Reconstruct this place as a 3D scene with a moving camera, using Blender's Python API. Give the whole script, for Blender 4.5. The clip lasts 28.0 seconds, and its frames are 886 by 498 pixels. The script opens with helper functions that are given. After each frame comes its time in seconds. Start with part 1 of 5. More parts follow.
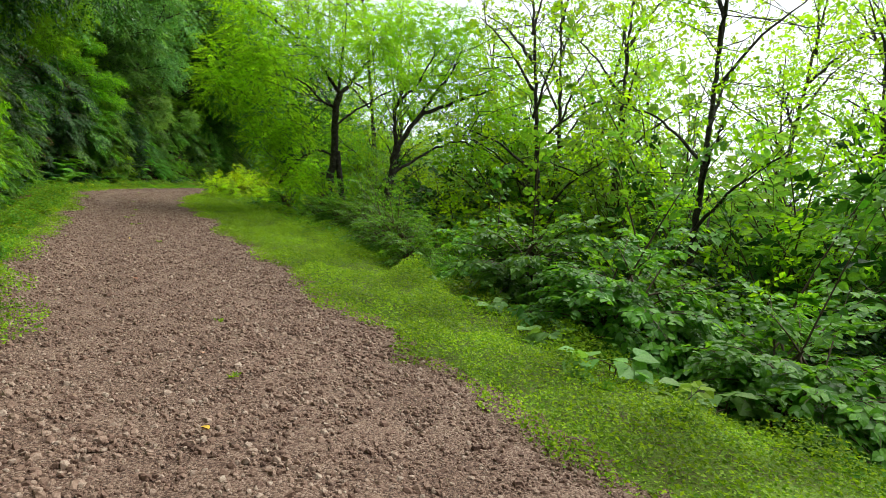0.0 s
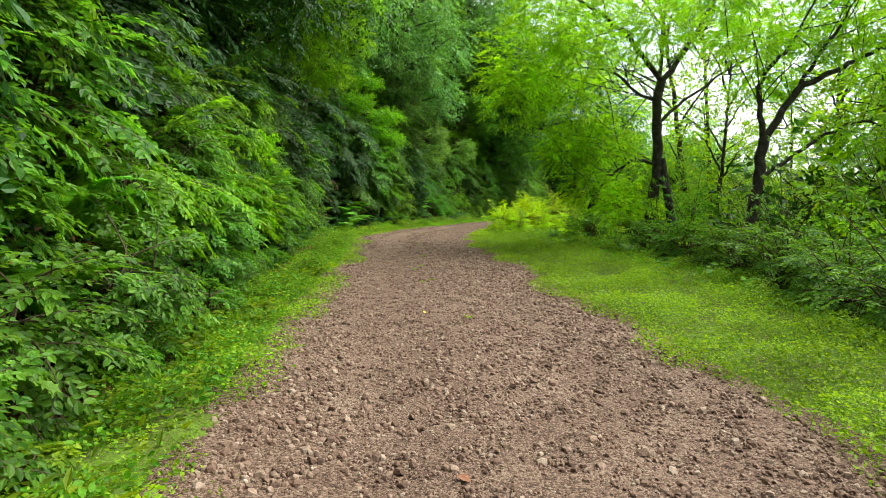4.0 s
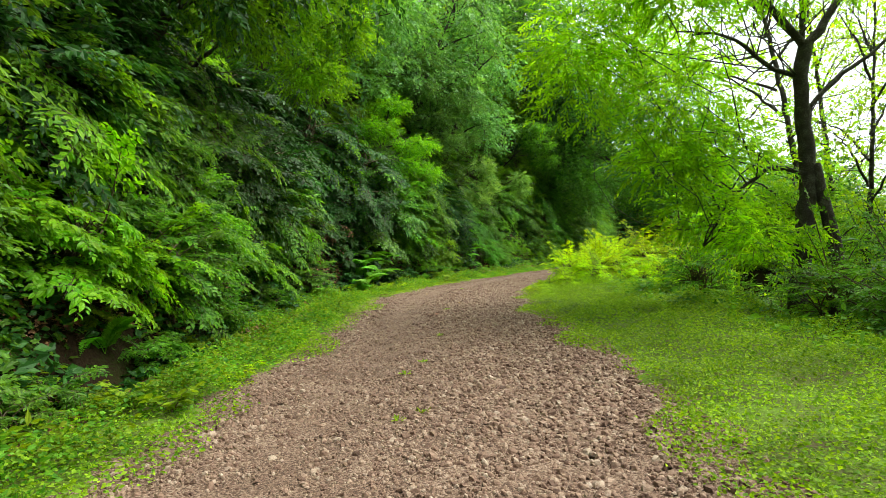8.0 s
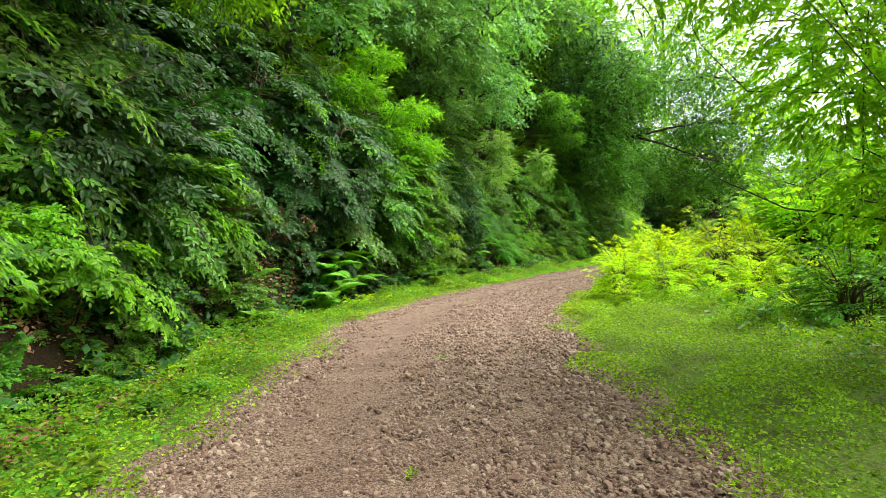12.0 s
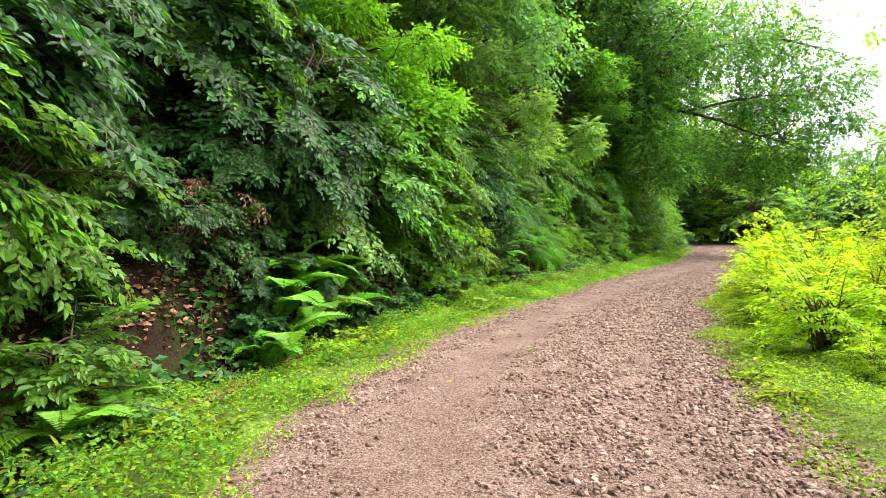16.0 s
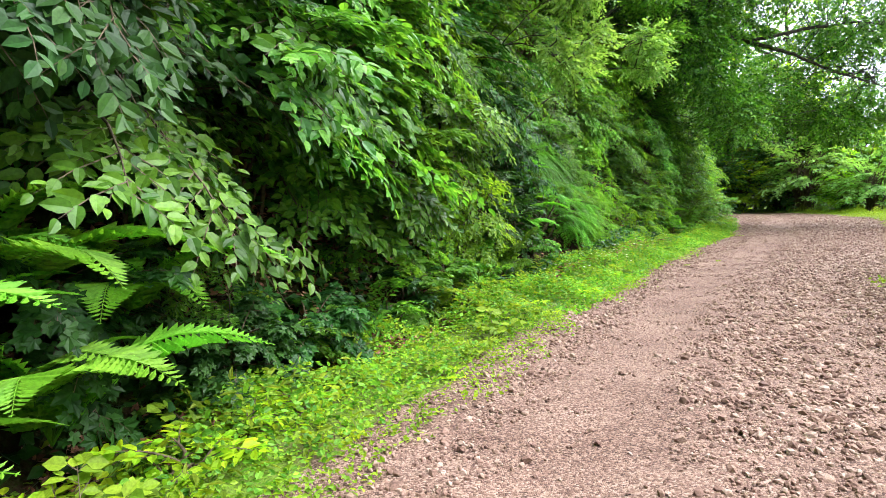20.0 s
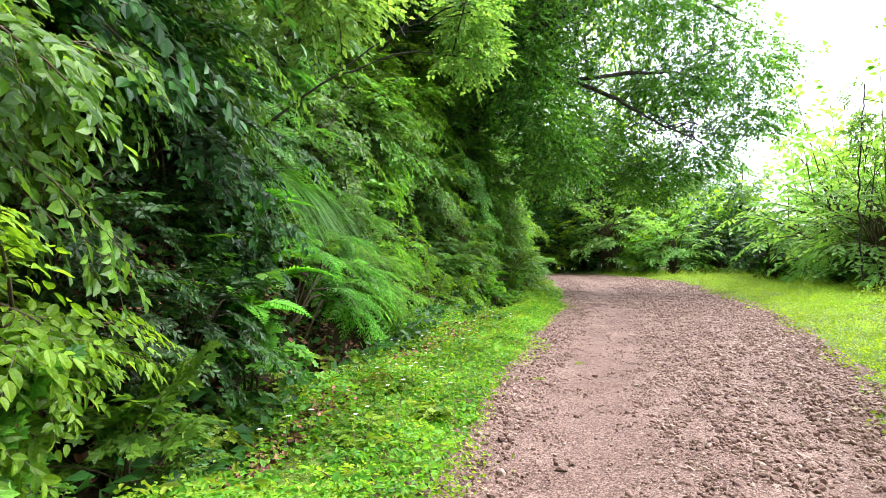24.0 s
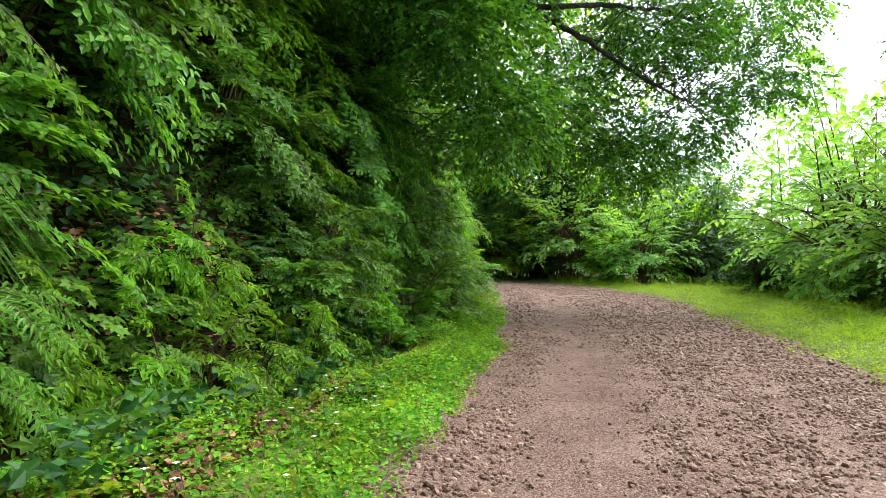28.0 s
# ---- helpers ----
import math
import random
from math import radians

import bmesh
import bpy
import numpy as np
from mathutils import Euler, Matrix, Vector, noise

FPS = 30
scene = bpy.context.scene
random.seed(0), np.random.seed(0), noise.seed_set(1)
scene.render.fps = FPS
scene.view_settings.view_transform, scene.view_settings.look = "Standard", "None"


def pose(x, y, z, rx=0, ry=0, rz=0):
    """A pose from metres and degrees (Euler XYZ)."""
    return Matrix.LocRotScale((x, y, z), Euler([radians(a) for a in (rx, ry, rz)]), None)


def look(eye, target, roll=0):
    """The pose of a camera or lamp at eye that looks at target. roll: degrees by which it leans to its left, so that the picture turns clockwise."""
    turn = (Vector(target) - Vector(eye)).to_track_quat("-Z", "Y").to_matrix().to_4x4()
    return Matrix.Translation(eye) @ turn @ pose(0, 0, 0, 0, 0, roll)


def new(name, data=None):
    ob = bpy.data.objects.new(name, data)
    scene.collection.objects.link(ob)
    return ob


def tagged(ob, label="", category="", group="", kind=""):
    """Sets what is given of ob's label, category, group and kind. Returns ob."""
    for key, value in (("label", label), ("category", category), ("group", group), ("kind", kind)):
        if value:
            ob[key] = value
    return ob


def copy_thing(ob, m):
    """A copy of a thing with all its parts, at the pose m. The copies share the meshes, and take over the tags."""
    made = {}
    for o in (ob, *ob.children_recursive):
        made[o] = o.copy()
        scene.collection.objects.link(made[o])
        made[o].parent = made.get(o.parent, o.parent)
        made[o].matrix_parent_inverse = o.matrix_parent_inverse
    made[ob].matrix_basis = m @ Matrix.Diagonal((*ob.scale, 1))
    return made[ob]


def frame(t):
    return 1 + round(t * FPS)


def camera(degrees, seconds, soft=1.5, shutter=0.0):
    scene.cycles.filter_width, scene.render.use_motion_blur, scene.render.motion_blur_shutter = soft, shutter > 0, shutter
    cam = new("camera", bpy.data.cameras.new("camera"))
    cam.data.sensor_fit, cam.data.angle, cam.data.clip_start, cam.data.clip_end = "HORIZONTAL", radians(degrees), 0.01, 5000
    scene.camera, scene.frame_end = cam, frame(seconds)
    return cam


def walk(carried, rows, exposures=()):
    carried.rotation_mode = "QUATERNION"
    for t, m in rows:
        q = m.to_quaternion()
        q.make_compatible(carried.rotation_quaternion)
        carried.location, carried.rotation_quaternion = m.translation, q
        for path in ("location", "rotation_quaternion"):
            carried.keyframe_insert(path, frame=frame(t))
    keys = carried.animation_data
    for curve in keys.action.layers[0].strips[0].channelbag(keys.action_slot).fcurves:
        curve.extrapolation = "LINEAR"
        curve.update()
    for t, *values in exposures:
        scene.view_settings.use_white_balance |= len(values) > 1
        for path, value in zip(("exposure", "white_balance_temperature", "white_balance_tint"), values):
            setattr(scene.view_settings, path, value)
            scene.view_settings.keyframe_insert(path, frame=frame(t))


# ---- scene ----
EXPOSURES = [(0, 1.0, 6200, 3), (1, 1.35, 6350, 5), (3, 1.43, 6350, 2), (8, 1.62, 6450, -1), (12, 2.1, 6300, 4), (14, 2.15, 6300, 8), (17, 2.42, 5950, 20), (20, 2.45, 5800, 18), (23, 2.55, 5700, 24), (26, 2.06, 5850, 16), (28, 1.95, 5900, 15)]
# The walk: seconds, eye, heading to the left of +y, tilt upwards, lean.
PATH = [
    (0, -0.000, 0.000, 1.723, -32.84, -5.76, 5.80),
    (0.5, 0.032, 0.748, 1.653, -28.63, -6.34, 5.16),
    (1, 0.052, 1.484, 1.582, -24.05, -6.89, 4.23),
    (1.5, 0.078, 2.246, 1.541, -19.86, -7.38, 3.19),
    (2, 0.081, 3.042, 1.539, -16.79, -7.71, 2.41),
    (2.5, 0.142, 3.867, 1.516, -13.73, -7.07, 1.78),
    (3, 0.153, 4.666, 1.495, -11.43, -6.25, 1.31),
    (3.5, 0.213, 5.431, 1.522, -10.08, -5.60, 1.11),
    (5.5, 1.421, 8.616, 1.430, -5.83, -1.70, -1.80),
    (6, 1.594, 9.324, 1.427, -5.32, -0.59, -1.89),
    (6.5, 1.758, 10.004, 1.411, -4.81, 0.08, -2.02),
    (7, 1.864, 10.692, 1.400, -4.04, 0.10, -2.02),
    (7.5, 1.922, 11.378, 1.379, -3.46, -0.12, -2.12),
    (8, 1.901, 12.061, 1.362, -2.97, -0.20, -2.06),
    (8.5, 1.919, 12.713, 1.360, -2.73, -0.46, -2.19),
    (9, 1.985, 13.357, 1.366, -2.53, -0.65, -2.10),
    (9.5, 2.059, 14.048, 1.393, -2.51, -0.69, -2.19),
    (10, 2.113, 14.790, 1.406, -2.45, -0.77, -1.95),
    (10.5, 2.184, 15.494, 1.428, -2.45, -1.09, -2.18),
    (11, 2.278, 16.182, 1.474, -2.40, -0.94, -2.16),
    (11.5, 2.349, 16.865, 1.486, -2.32, -0.85, -2.11),
    (12, 2.397, 17.540, 1.496, -2.18, -0.93, -2.20),
    (12.5, 2.388, 18.229, 1.513, -2.11, -0.55, -2.12),
    (14.5, 2.011, 21.276, 1.613, -2.70, -1.15, -1.71),
    (15, 2.011, 22.031, 1.611, -2.61, -1.29, -1.86),
    (15.5, 1.985, 22.744, 1.600, -2.51, -1.46, -1.79),
    (16, 2.004, 23.455, 1.589, -2.55, -1.63, -1.67),
    (16.5, 1.988, 24.181, 1.569, -2.53, -1.98, -1.65),
    (17, 2.027, 24.919, 1.520, -2.46, -2.38, -1.42),
    (17.5, 2.060, 25.669, 1.507, -2.48, -3.11, -1.28),
    (18, 2.145, 26.372, 1.475, -2.40, -3.77, -1.31),
    (18.5, 2.216, 27.085, 1.427, -2.37, -4.21, -1.01),
    (19, 2.314, 27.776, 1.412, -2.40, -4.33, -1.14),
    (19.5, 2.413, 28.484, 1.406, -2.30, -4.42, -1.23),
    (20, 2.518, 29.160, 1.406, -2.32, -4.67, -1.27),
    (20.5, 2.660, 29.816, 1.411, -2.30, -4.55, -1.36),
    (22.5, 3.313, 32.345, 1.545, -8.51, -1.73, -2.28),
    (23, 3.592, 33.071, 1.517, -12.93, -0.22, -1.16),
    (23.5, 3.929, 33.791, 1.480, -16.95, 0.23, -0.32),
    (24, 4.294, 34.519, 1.464, -19.59, 0.14, 0.09),
    (24.5, 4.713, 35.202, 1.439, -21.25, -0.16, 0.38),
    (25, 5.134, 35.873, 1.435, -22.14, -0.04, 0.61),
    (25.5, 5.567, 36.528, 1.446, -23.06, -0.11, 0.77),
    (26, 5.966, 37.160, 1.462, -23.58, -0.00, 0.84),
    (26.5, 6.355, 37.787, 1.481, -23.72, -0.01, 0.98),
    (27, 6.813, 38.431, 1.489, -23.84, 0.24, 1.05),
    (27.5, 7.210, 39.097, 1.489, -23.73, 0.35, 1.06),
    (28, 7.683, 39.766, 1.512, -23.56, 0.26, 1.10),
]


def eye_pose(x, y, z, heading, tilt, lean):
    a, b = radians(heading), radians(tilt)
    ahead = Vector((-math.sin(a) * math.cos(b), math.cos(a) * math.cos(b), math.sin(b)))
    return look((x, y, z), Vector((x, y, z)) + 2 * ahead, lean)


cam = camera(71.30, 28.0, soft=0.8)
walk(cam, [(t, eye_pose(*row)) for t, *row in PATH], EXPOSURES)

# ---- world and sun: a bright, overcast summer day ----
SUN_UP, SUN_ROUND = radians(56), radians(80)   # height, and turn from +y towards +x
world = bpy.data.worlds.new("overcast_sky")
scene.world = world
world.use_nodes = True
wn, wl = world.node_tree.nodes, world.node_tree.links
sky = wn.new("ShaderNodeTexSky")
sky.sky_type, sky.sun_disc = "NISHITA", False
sky.sun_elevation, sky.sun_rotation = SUN_UP, SUN_ROUND
sky.dust_density, sky.air_density, sky.ozone_density = 1.2, 1.0, 1.0
grey = wn.new("ShaderNodeHueSaturation")
grey.inputs["Saturation"].default_value = 0.12
wl.new(sky.outputs["Color"], grey.inputs["Color"])
wl.new(grey.outputs["Color"], wn["Background"].inputs["Color"])
wn["Background"].inputs["Strength"].default_value = 0.11
sun = new("sun", bpy.data.lights.new("sun", "SUN"))
sun.data.energy, sun.data.angle, sun.data.color = 2.7, radians(64), (1.0, 0.95, 0.86)
sun.matrix_world = look((math.sin(SUN_ROUND) * math.cos(SUN_UP) * 60, math.cos(SUN_ROUND) * math.cos(SUN_UP) * 60, math.sin(SUN_UP) * 60), (0, 0, 0))

# ---- materials ----
def leaf_material(name, dark, light, gloss=0.38, through_light=0.35, mottle=0.5):
    """Leaves: colour varies from leaf to leaf and plant to plant, and light comes through the blade."""
    m = bpy.data.materials.new(name)
    m.use_nodes = True
    n, k = m.node_tree.nodes, m.node_tree.links
    b = n["Principled BSDF"]
    geo, info = n.new("ShaderNodeNewGeometry"), n.new("ShaderNodeObjectInfo")
    mix1 = n.new("ShaderNodeMix")
    mix1.data_type = "RGBA"
    mix1.inputs["A"].default_value, mix1.inputs["B"].default_value = (*dark, 1), (*light, 1)
    k.new(geo.outputs["Random Per Island"], mix1.inputs["Factor"])
    hsv = n.new("ShaderNodeHueSaturation")
    k.new(mix1.outputs["Result"], hsv.inputs["Color"])
    for socket, low, high in (("Hue", 0.488, 0.512), ("Value", 0.8, 1.2)):
        r = n.new("ShaderNodeMapRange")
        r.inputs["To Min"].default_value, r.inputs["To Max"].default_value = low, high
        k.new(info.outputs["Random"], r.inputs["Value"])
        k.new(r.outputs["Result"], hsv.inputs[socket])
    tex, coord = n.new("ShaderNodeTexNoise"), n.new("ShaderNodeTexCoord")
    tex.inputs["Scale"].default_value, tex.inputs["Detail"].default_value = 60, 3
    k.new(coord.outputs["Object"], tex.inputs["Vector"])
    over = n.new("ShaderNodeMix")
    over.data_type, over.blend_type = "RGBA", "OVERLAY"
    over.inputs["Factor"].default_value = mottle
    broad, level = n.new("ShaderNodeTexNoise"), n.new("ShaderNodeMapRange")
    broad.inputs["Scale"].default_value, broad.inputs["Detail"].default_value = 1.1, 2
    k.new(coord.outputs["Object"], broad.inputs["Vector"])
    level.inputs["From Min"].default_value, level.inputs["From Max"].default_value = 0.3, 0.7
    level.inputs["To Min"].default_value, level.inputs["To Max"].default_value = 0.62, 1.3
    k.new(broad.outputs["Fac"], level.inputs["Value"])
    tone = n.new("ShaderNodeMix")
    tone.data_type, tone.blend_type = "RGBA", "MULTIPLY"
    tone.inputs["Factor"].default_value = 1
    k.new(hsv.outputs["Color"], tone.inputs["A"])
    k.new(level.outputs["Result"], tone.inputs["B"])
    k.new(tone.outputs["Result"], over.inputs["A"])
    k.new(tex.outputs["Fac"], over.inputs["B"])
    k.new(over.outputs["Result"], b.inputs["Base Color"])
    b.inputs["Roughness"].default_value = gloss
    b.inputs["Specular IOR Level"].default_value = 0.18
    lit = n.new("ShaderNodeBsdfTranslucent")
    warm = n.new("ShaderNodeMix")
    warm.data_type, warm.blend_type = "RGBA", "MULTIPLY"
    warm.inputs["Factor"].default_value, warm.inputs["B"].default_value = 1, (1.9, 1.75, 0.65, 1)
    k.new(over.outputs["Result"], warm.inputs["A"])
    k.new(warm.outputs["Result"], lit.inputs["Color"])
    both = n.new("ShaderNodeMixShader")
    both.inputs["Fac"].default_value = through_light
    k.new(b.outputs["BSDF"], both.inputs[1])
    k.new(lit.outputs["BSDF"], both.inputs[2])
    k.new(both.outputs["Shader"], n["Material Output"].inputs["Surface"])
    return m


def rough_material(name, stops, scale=4.0, fine=40.0, rough=0.9, bump=0.4, size=0.02, per_piece=0.0, spec=0.3):
    """Soil, bark and stone: two scales of noise through a colour ramp, with relief; per_piece shifts the value stone by stone."""
    m = bpy.data.materials.new(name)
    m.use_nodes = True
    n, k = m.node_tree.nodes, m.node_tree.links
    b = n["Principled BSDF"]
    coord = n.new("ShaderNodeTexCoord")
    big, small = n.new("ShaderNodeTexNoise"), n.new("ShaderNodeTexNoise")
    big.inputs["Scale"].default_value, big.inputs["Detail"].default_value = scale, 5
    small.inputs["Scale"].default_value, small.inputs["Detail"].default_value = fine, 4
    for t in (big, small):
        k.new(coord.outputs["Object"], t.inputs["Vector"])
    add = n.new("ShaderNodeMath")
    add.operation = "ADD"
    half = n.new("ShaderNodeMath")
    half.operation, half.inputs[1].default_value = "MULTIPLY", 0.5
    k.new(big.outputs["Fac"], add.inputs[0])
    k.new(small.outputs["Fac"], add.inputs[1])
    k.new(add.outputs[0], half.inputs[0])
    value = half
    if per_piece:
        geo, info = n.new("ShaderNodeNewGeometry"), n.new("ShaderNodeObjectInfo")
        both, frac, shift, sum_ = (n.new("ShaderNodeMath") for _ in range(4))
        both.operation, frac.operation, shift.operation, sum_.operation = "ADD", "FRACT", "MULTIPLY_ADD", "ADD"
        k.new(geo.outputs["Random Per Island"], both.inputs[0])
        k.new(info.outputs["Random"], both.inputs[1])
        k.new(both.outputs[0], frac.inputs[0])
        k.new(frac.outputs[0], shift.inputs[0])
        shift.inputs[1].default_value, shift.inputs[2].default_value = per_piece, -per_piece / 2
        k.new(shift.outputs[0], sum_.inputs[0])
        k.new(half.outputs[0], sum_.inputs[1])
        value = sum_
    ramp = n.new("ShaderNodeValToRGB")
    ramp.color_ramp.elements.remove(ramp.color_ramp.elements[1])
    for i, (at, colour) in enumerate(stops):
        e = ramp.color_ramp.elements[0] if i == 0 else ramp.color_ramp.elements.new(at)
        e.position, e.color = at, (*colour, 1)
    k.new(value.outputs[0], ramp.inputs["Fac"])
    k.new(ramp.outputs["Color"], b.inputs["Base Color"])
    b.inputs["Roughness"].default_value, b.inputs["Specular IOR Level"].default_value = rough, spec
    bp = n.new("ShaderNodeBump")
    bp.inputs["Strength"].default_value, bp.inputs["Distance"].default_value = bump, size
    k.new(small.outputs["Fac"], bp.inputs["Height"])
    k.new(bp.outputs["Normal"], b.inputs["Normal"])
    return m


def gravel_ground():
    """The packed bed of the track: small stones pressed into reddish earth."""
    m = rough_material("packed_gravel", [(0.30, (0.053, 0.029, 0.021)), (0.46, (0.132, 0.075, 0.053)), (0.58, (0.210, 0.132, 0.096)), (0.76, (0.332, 0.243, 0.188))], 1.3, 60, 0.9, 0.5, 0.01)
    n, k = m.node_tree.nodes, m.node_tree.links
    coord = n.new("ShaderNodeTexCoord")
    cell, edge = n.new("ShaderNodeTexVoronoi"), n.new("ShaderNodeTexVoronoi")
    edge.feature = "DISTANCE_TO_EDGE"
    for v in (cell, edge):
        v.inputs["Scale"].default_value = 95
        k.new(coord.outputs["Object"], v.inputs["Vector"])
    old = n["Color Ramp"].inputs["Fac"].links[0].from_socket
    split = n.new("ShaderNodeSeparateColor")
    k.new(cell.outputs["Color"], split.inputs["Color"])
    mix = n.new("ShaderNodeMix")
    mix.inputs["Factor"].default_value = 0.42
    k.new(old, mix.inputs["A"])
    k.new(split.outputs["Red"], mix.inputs["B"])
    k.new(mix.outputs["Result"], n["Color Ramp"].inputs["Fac"])
    high = n.new("ShaderNodeMapRange")
    high.inputs["From Max"].default_value = 0.35
    k.new(edge.outputs["Distance"], high.inputs["Value"])
    bump = n.new("ShaderNodeBump")
    bump.inputs["Strength"].default_value, bump.inputs["Distance"].default_value = 0.8, 0.006
    k.new(high.outputs["Result"], bump.inputs["Height"])
    k.new(n["Bump"].outputs["Normal"], bump.inputs["Normal"])
    k.new(bump.outputs["Normal"], n["Principled BSDF"].inputs["Normal"])
    return m


MAT = {
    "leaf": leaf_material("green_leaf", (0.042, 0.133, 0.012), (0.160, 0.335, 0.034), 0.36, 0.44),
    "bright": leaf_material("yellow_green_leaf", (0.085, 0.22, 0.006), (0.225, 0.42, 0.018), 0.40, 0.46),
    # the shade on the bank is put into this very dark leaf colour
    "deep_shade": leaf_material("shade_dark_leaf", (0.010, 0.044, 0.007), (0.046, 0.128, 0.020), 0.42, 0.28),
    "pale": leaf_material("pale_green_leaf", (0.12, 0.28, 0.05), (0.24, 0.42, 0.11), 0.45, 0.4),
    # sunlight on and through the leaves is painted in as bright lime
    "sun": leaf_material("sunlit_lime_leaf", (0.19, 0.39, 0.004), (0.46, 0.60, 0.010), 0.5, 0.5),
    # light from behind is partly put into this brighter base colour
    "valley": leaf_material("backlit_leaf", (0.14, 0.31, 0.008), (0.29, 0.48, 0.020), 0.5, 0.66),
    "herb": leaf_material("herb_leaf", (0.080, 0.165, 0.008), (0.25, 0.36, 0.018), 0.55, 0.42),
    "grass": leaf_material("grass_blade", (0.13, 0.27, 0.006), (0.27, 0.43, 0.02), 0.5, 0.42),
    "fern": leaf_material("fern_frond", (0.11, 0.30, 0.012), (0.20, 0.44, 0.028), 0.5, 0.42),
    "sumac": leaf_material("sumac_leaf", (0.07, 0.21, 0.022), (0.15, 0.35, 0.05), 0.42, 0.4),
    "gloss": leaf_material("glossy_green_leaf", (0.026, 0.098, 0.010), (0.135, 0.30, 0.027), 0.38, 0.36),
    "lush": leaf_material("lush_herb_leaf", (0.05, 0.145, 0.010), (0.165, 0.33, 0.022), 0.5, 0.42),
    # blue-green leaves, paled in colour for haze and to lift their shadows
    "haze": leaf_material("hazy_blue_green_leaf", (0.075, 0.20, 0.045), (0.17, 0.35, 0.095), 0.42, 0.4),
    "litter": rough_material("dead_leaf", [(0.3, (0.07, 0.026, 0.014)), (0.5, (0.20, 0.078, 0.042)), (0.7, (0.36, 0.19, 0.11))], 3, 50, 0.7, 0.3, 0.01, 0.5),
    "bark": rough_material("dark_bark", [(0.3, (0.012, 0.010, 0.008)), (0.5, (0.04, 0.032, 0.026)), (0.68, (0.11, 0.10, 0.085))], 6, 45, 0.9, 0.9, 0.03),
    "twig": rough_material("brown_twig", [(0.3, (0.03, 0.022, 0.012)), (0.6, (0.10, 0.075, 0.04))], 8, 60, 0.85, 0.3, 0.005),
    "stem": rough_material("green_stem", [(0.3, (0.05, 0.09, 0.02)), (0.6, (0.12, 0.19, 0.05))], 8, 60, 0.6, 0.2, 0.005),
    # humus and moss, coloured near black to paint shade into the hollows
    "soil": rough_material("shade_dark_soil", [(0.3, (0.010, 0.006, 0.003)), (0.48, (0.022, 0.013, 0.007)), (0.58, (0.020, 0.024, 0.005)), (0.72, (0.032, 0.05, 0.008))], 1.4, 30, 0.95, 0.8, 0.05, 0.0, 0.08),
    "road": gravel_ground(),
    "stone": rough_material("crushed_stone", [(0.2, (0.066, 0.037, 0.027)), (0.42, (0.160, 0.093, 0.067)), (0.58, (0.240, 0.155, 0.114)), (0.72, (0.315, 0.236, 0.184)), (0.86, (0.44, 0.36, 0.29))], 14, 120, 0.8, 0.4, 0.004, 0.4),
    "petal": leaf_material("white_petal", (0.75, 0.76, 0.72), (0.82, 0.82, 0.8), 0.5, 0.3, 0.1),
    "pink": leaf_material("pink_petal", (0.62, 0.30, 0.42), (0.75, 0.48, 0.58), 0.5, 0.3, 0.1),
    "yellow": leaf_material("yellow_dead_leaf", (0.55, 0.33, 0.03), (0.65, 0.45, 0.06), 0.5, 0.2, 0.3),
}

# ---- plan: the middle of the road, its half widths, and the lie of the land ----
MIDDLE = [(1.3, -30, 1.6), (1.1, -12, 1.6), (1.15, 0, 1.55), (1.25, 3, 1.6), (1.42, 8, 1.76), (1.65, 12, 1.75), (1.93, 16, 1.78), (2.33, 20, 1.72), (2.55, 24, 1.65),
          (2.75, 27.5, 1.8), (3.35, 30, 1.85), (4.5, 32.8, 1.75), (7.1, 37.4, 1.6), (9.2, 40.4, 1.8), (11.6, 43.4, 2.05), (14.6, 47.2, 2.3), (21.0, 57.6, 2.7),
          (23.0, 63.0, 2.3), (22.6, 69, 2.0), (19.5, 77, 1.9), (13, 86, 1.9)]


def smooth_line(rows, step=0.25):
    r = np.array(rows, float)
    s = np.r_[0, np.cumsum(np.hypot(*np.diff(r[:, :2], axis=0).T))]
    at = np.arange(0, s[-1], step)
    out = np.stack([np.interp(at, s, r[:, c]) for c in range(3)], 1)
    k = np.hanning(23)
    k /= k.sum()
    pad = np.pad(out, ((11, 11), (0, 0)), mode="edge")
    return np.stack([np.convolve(pad[:, c], k, "valid") for c in range(3)], 1)


LINE = smooth_line(MIDDLE)[12:-12]
AHEAD = np.gradient(LINE[:, :2], axis=0)
AHEAD /= np.linalg.norm(AHEAD, axis=1)[:, None]
RIGHT = np.stack([AHEAD[:, 1], -AHEAD[:, 0]], 1)
ALONG = np.r_[0, np.cumsum(np.hypot(*np.diff(LINE[:, :2], axis=0).T))]
START = ALONG[np.argmin(np.abs(LINE[:, 1]))]    # the road's length where the walk sets out
ALONG = ALONG - START


def road_place(xy):
    """For places (n, 2): metres along the road from the start, and metres beyond its right and left edge."""
    xy = np.atleast_2d(xy)
    along, right, left = (np.empty(len(xy)) for _ in range(3))
    for a in range(0, len(xy), 20000):
        p = xy[a:a + 20000]
        i = np.argmin((p[:, :1] - LINE[:, 0]) ** 2 + (p[:, 1:] - LINE[:, 1]) ** 2, axis=1)
        d = ((p - LINE[i, :2]) * RIGHT[i]).sum(1)
        d = np.where(np.abs(d) < 1e-6, 0, np.sign(d)) * np.where((i == 0) | (i == len(LINE) - 1), np.linalg.norm(p - LINE[i, :2], axis=1), np.abs(d))
        along[a:a + 20000], right[a:a + 20000], left[a:a + 20000] = ALONG[i], d - LINE[i, 2], -d - LINE[i, 2]
    return along, right, left


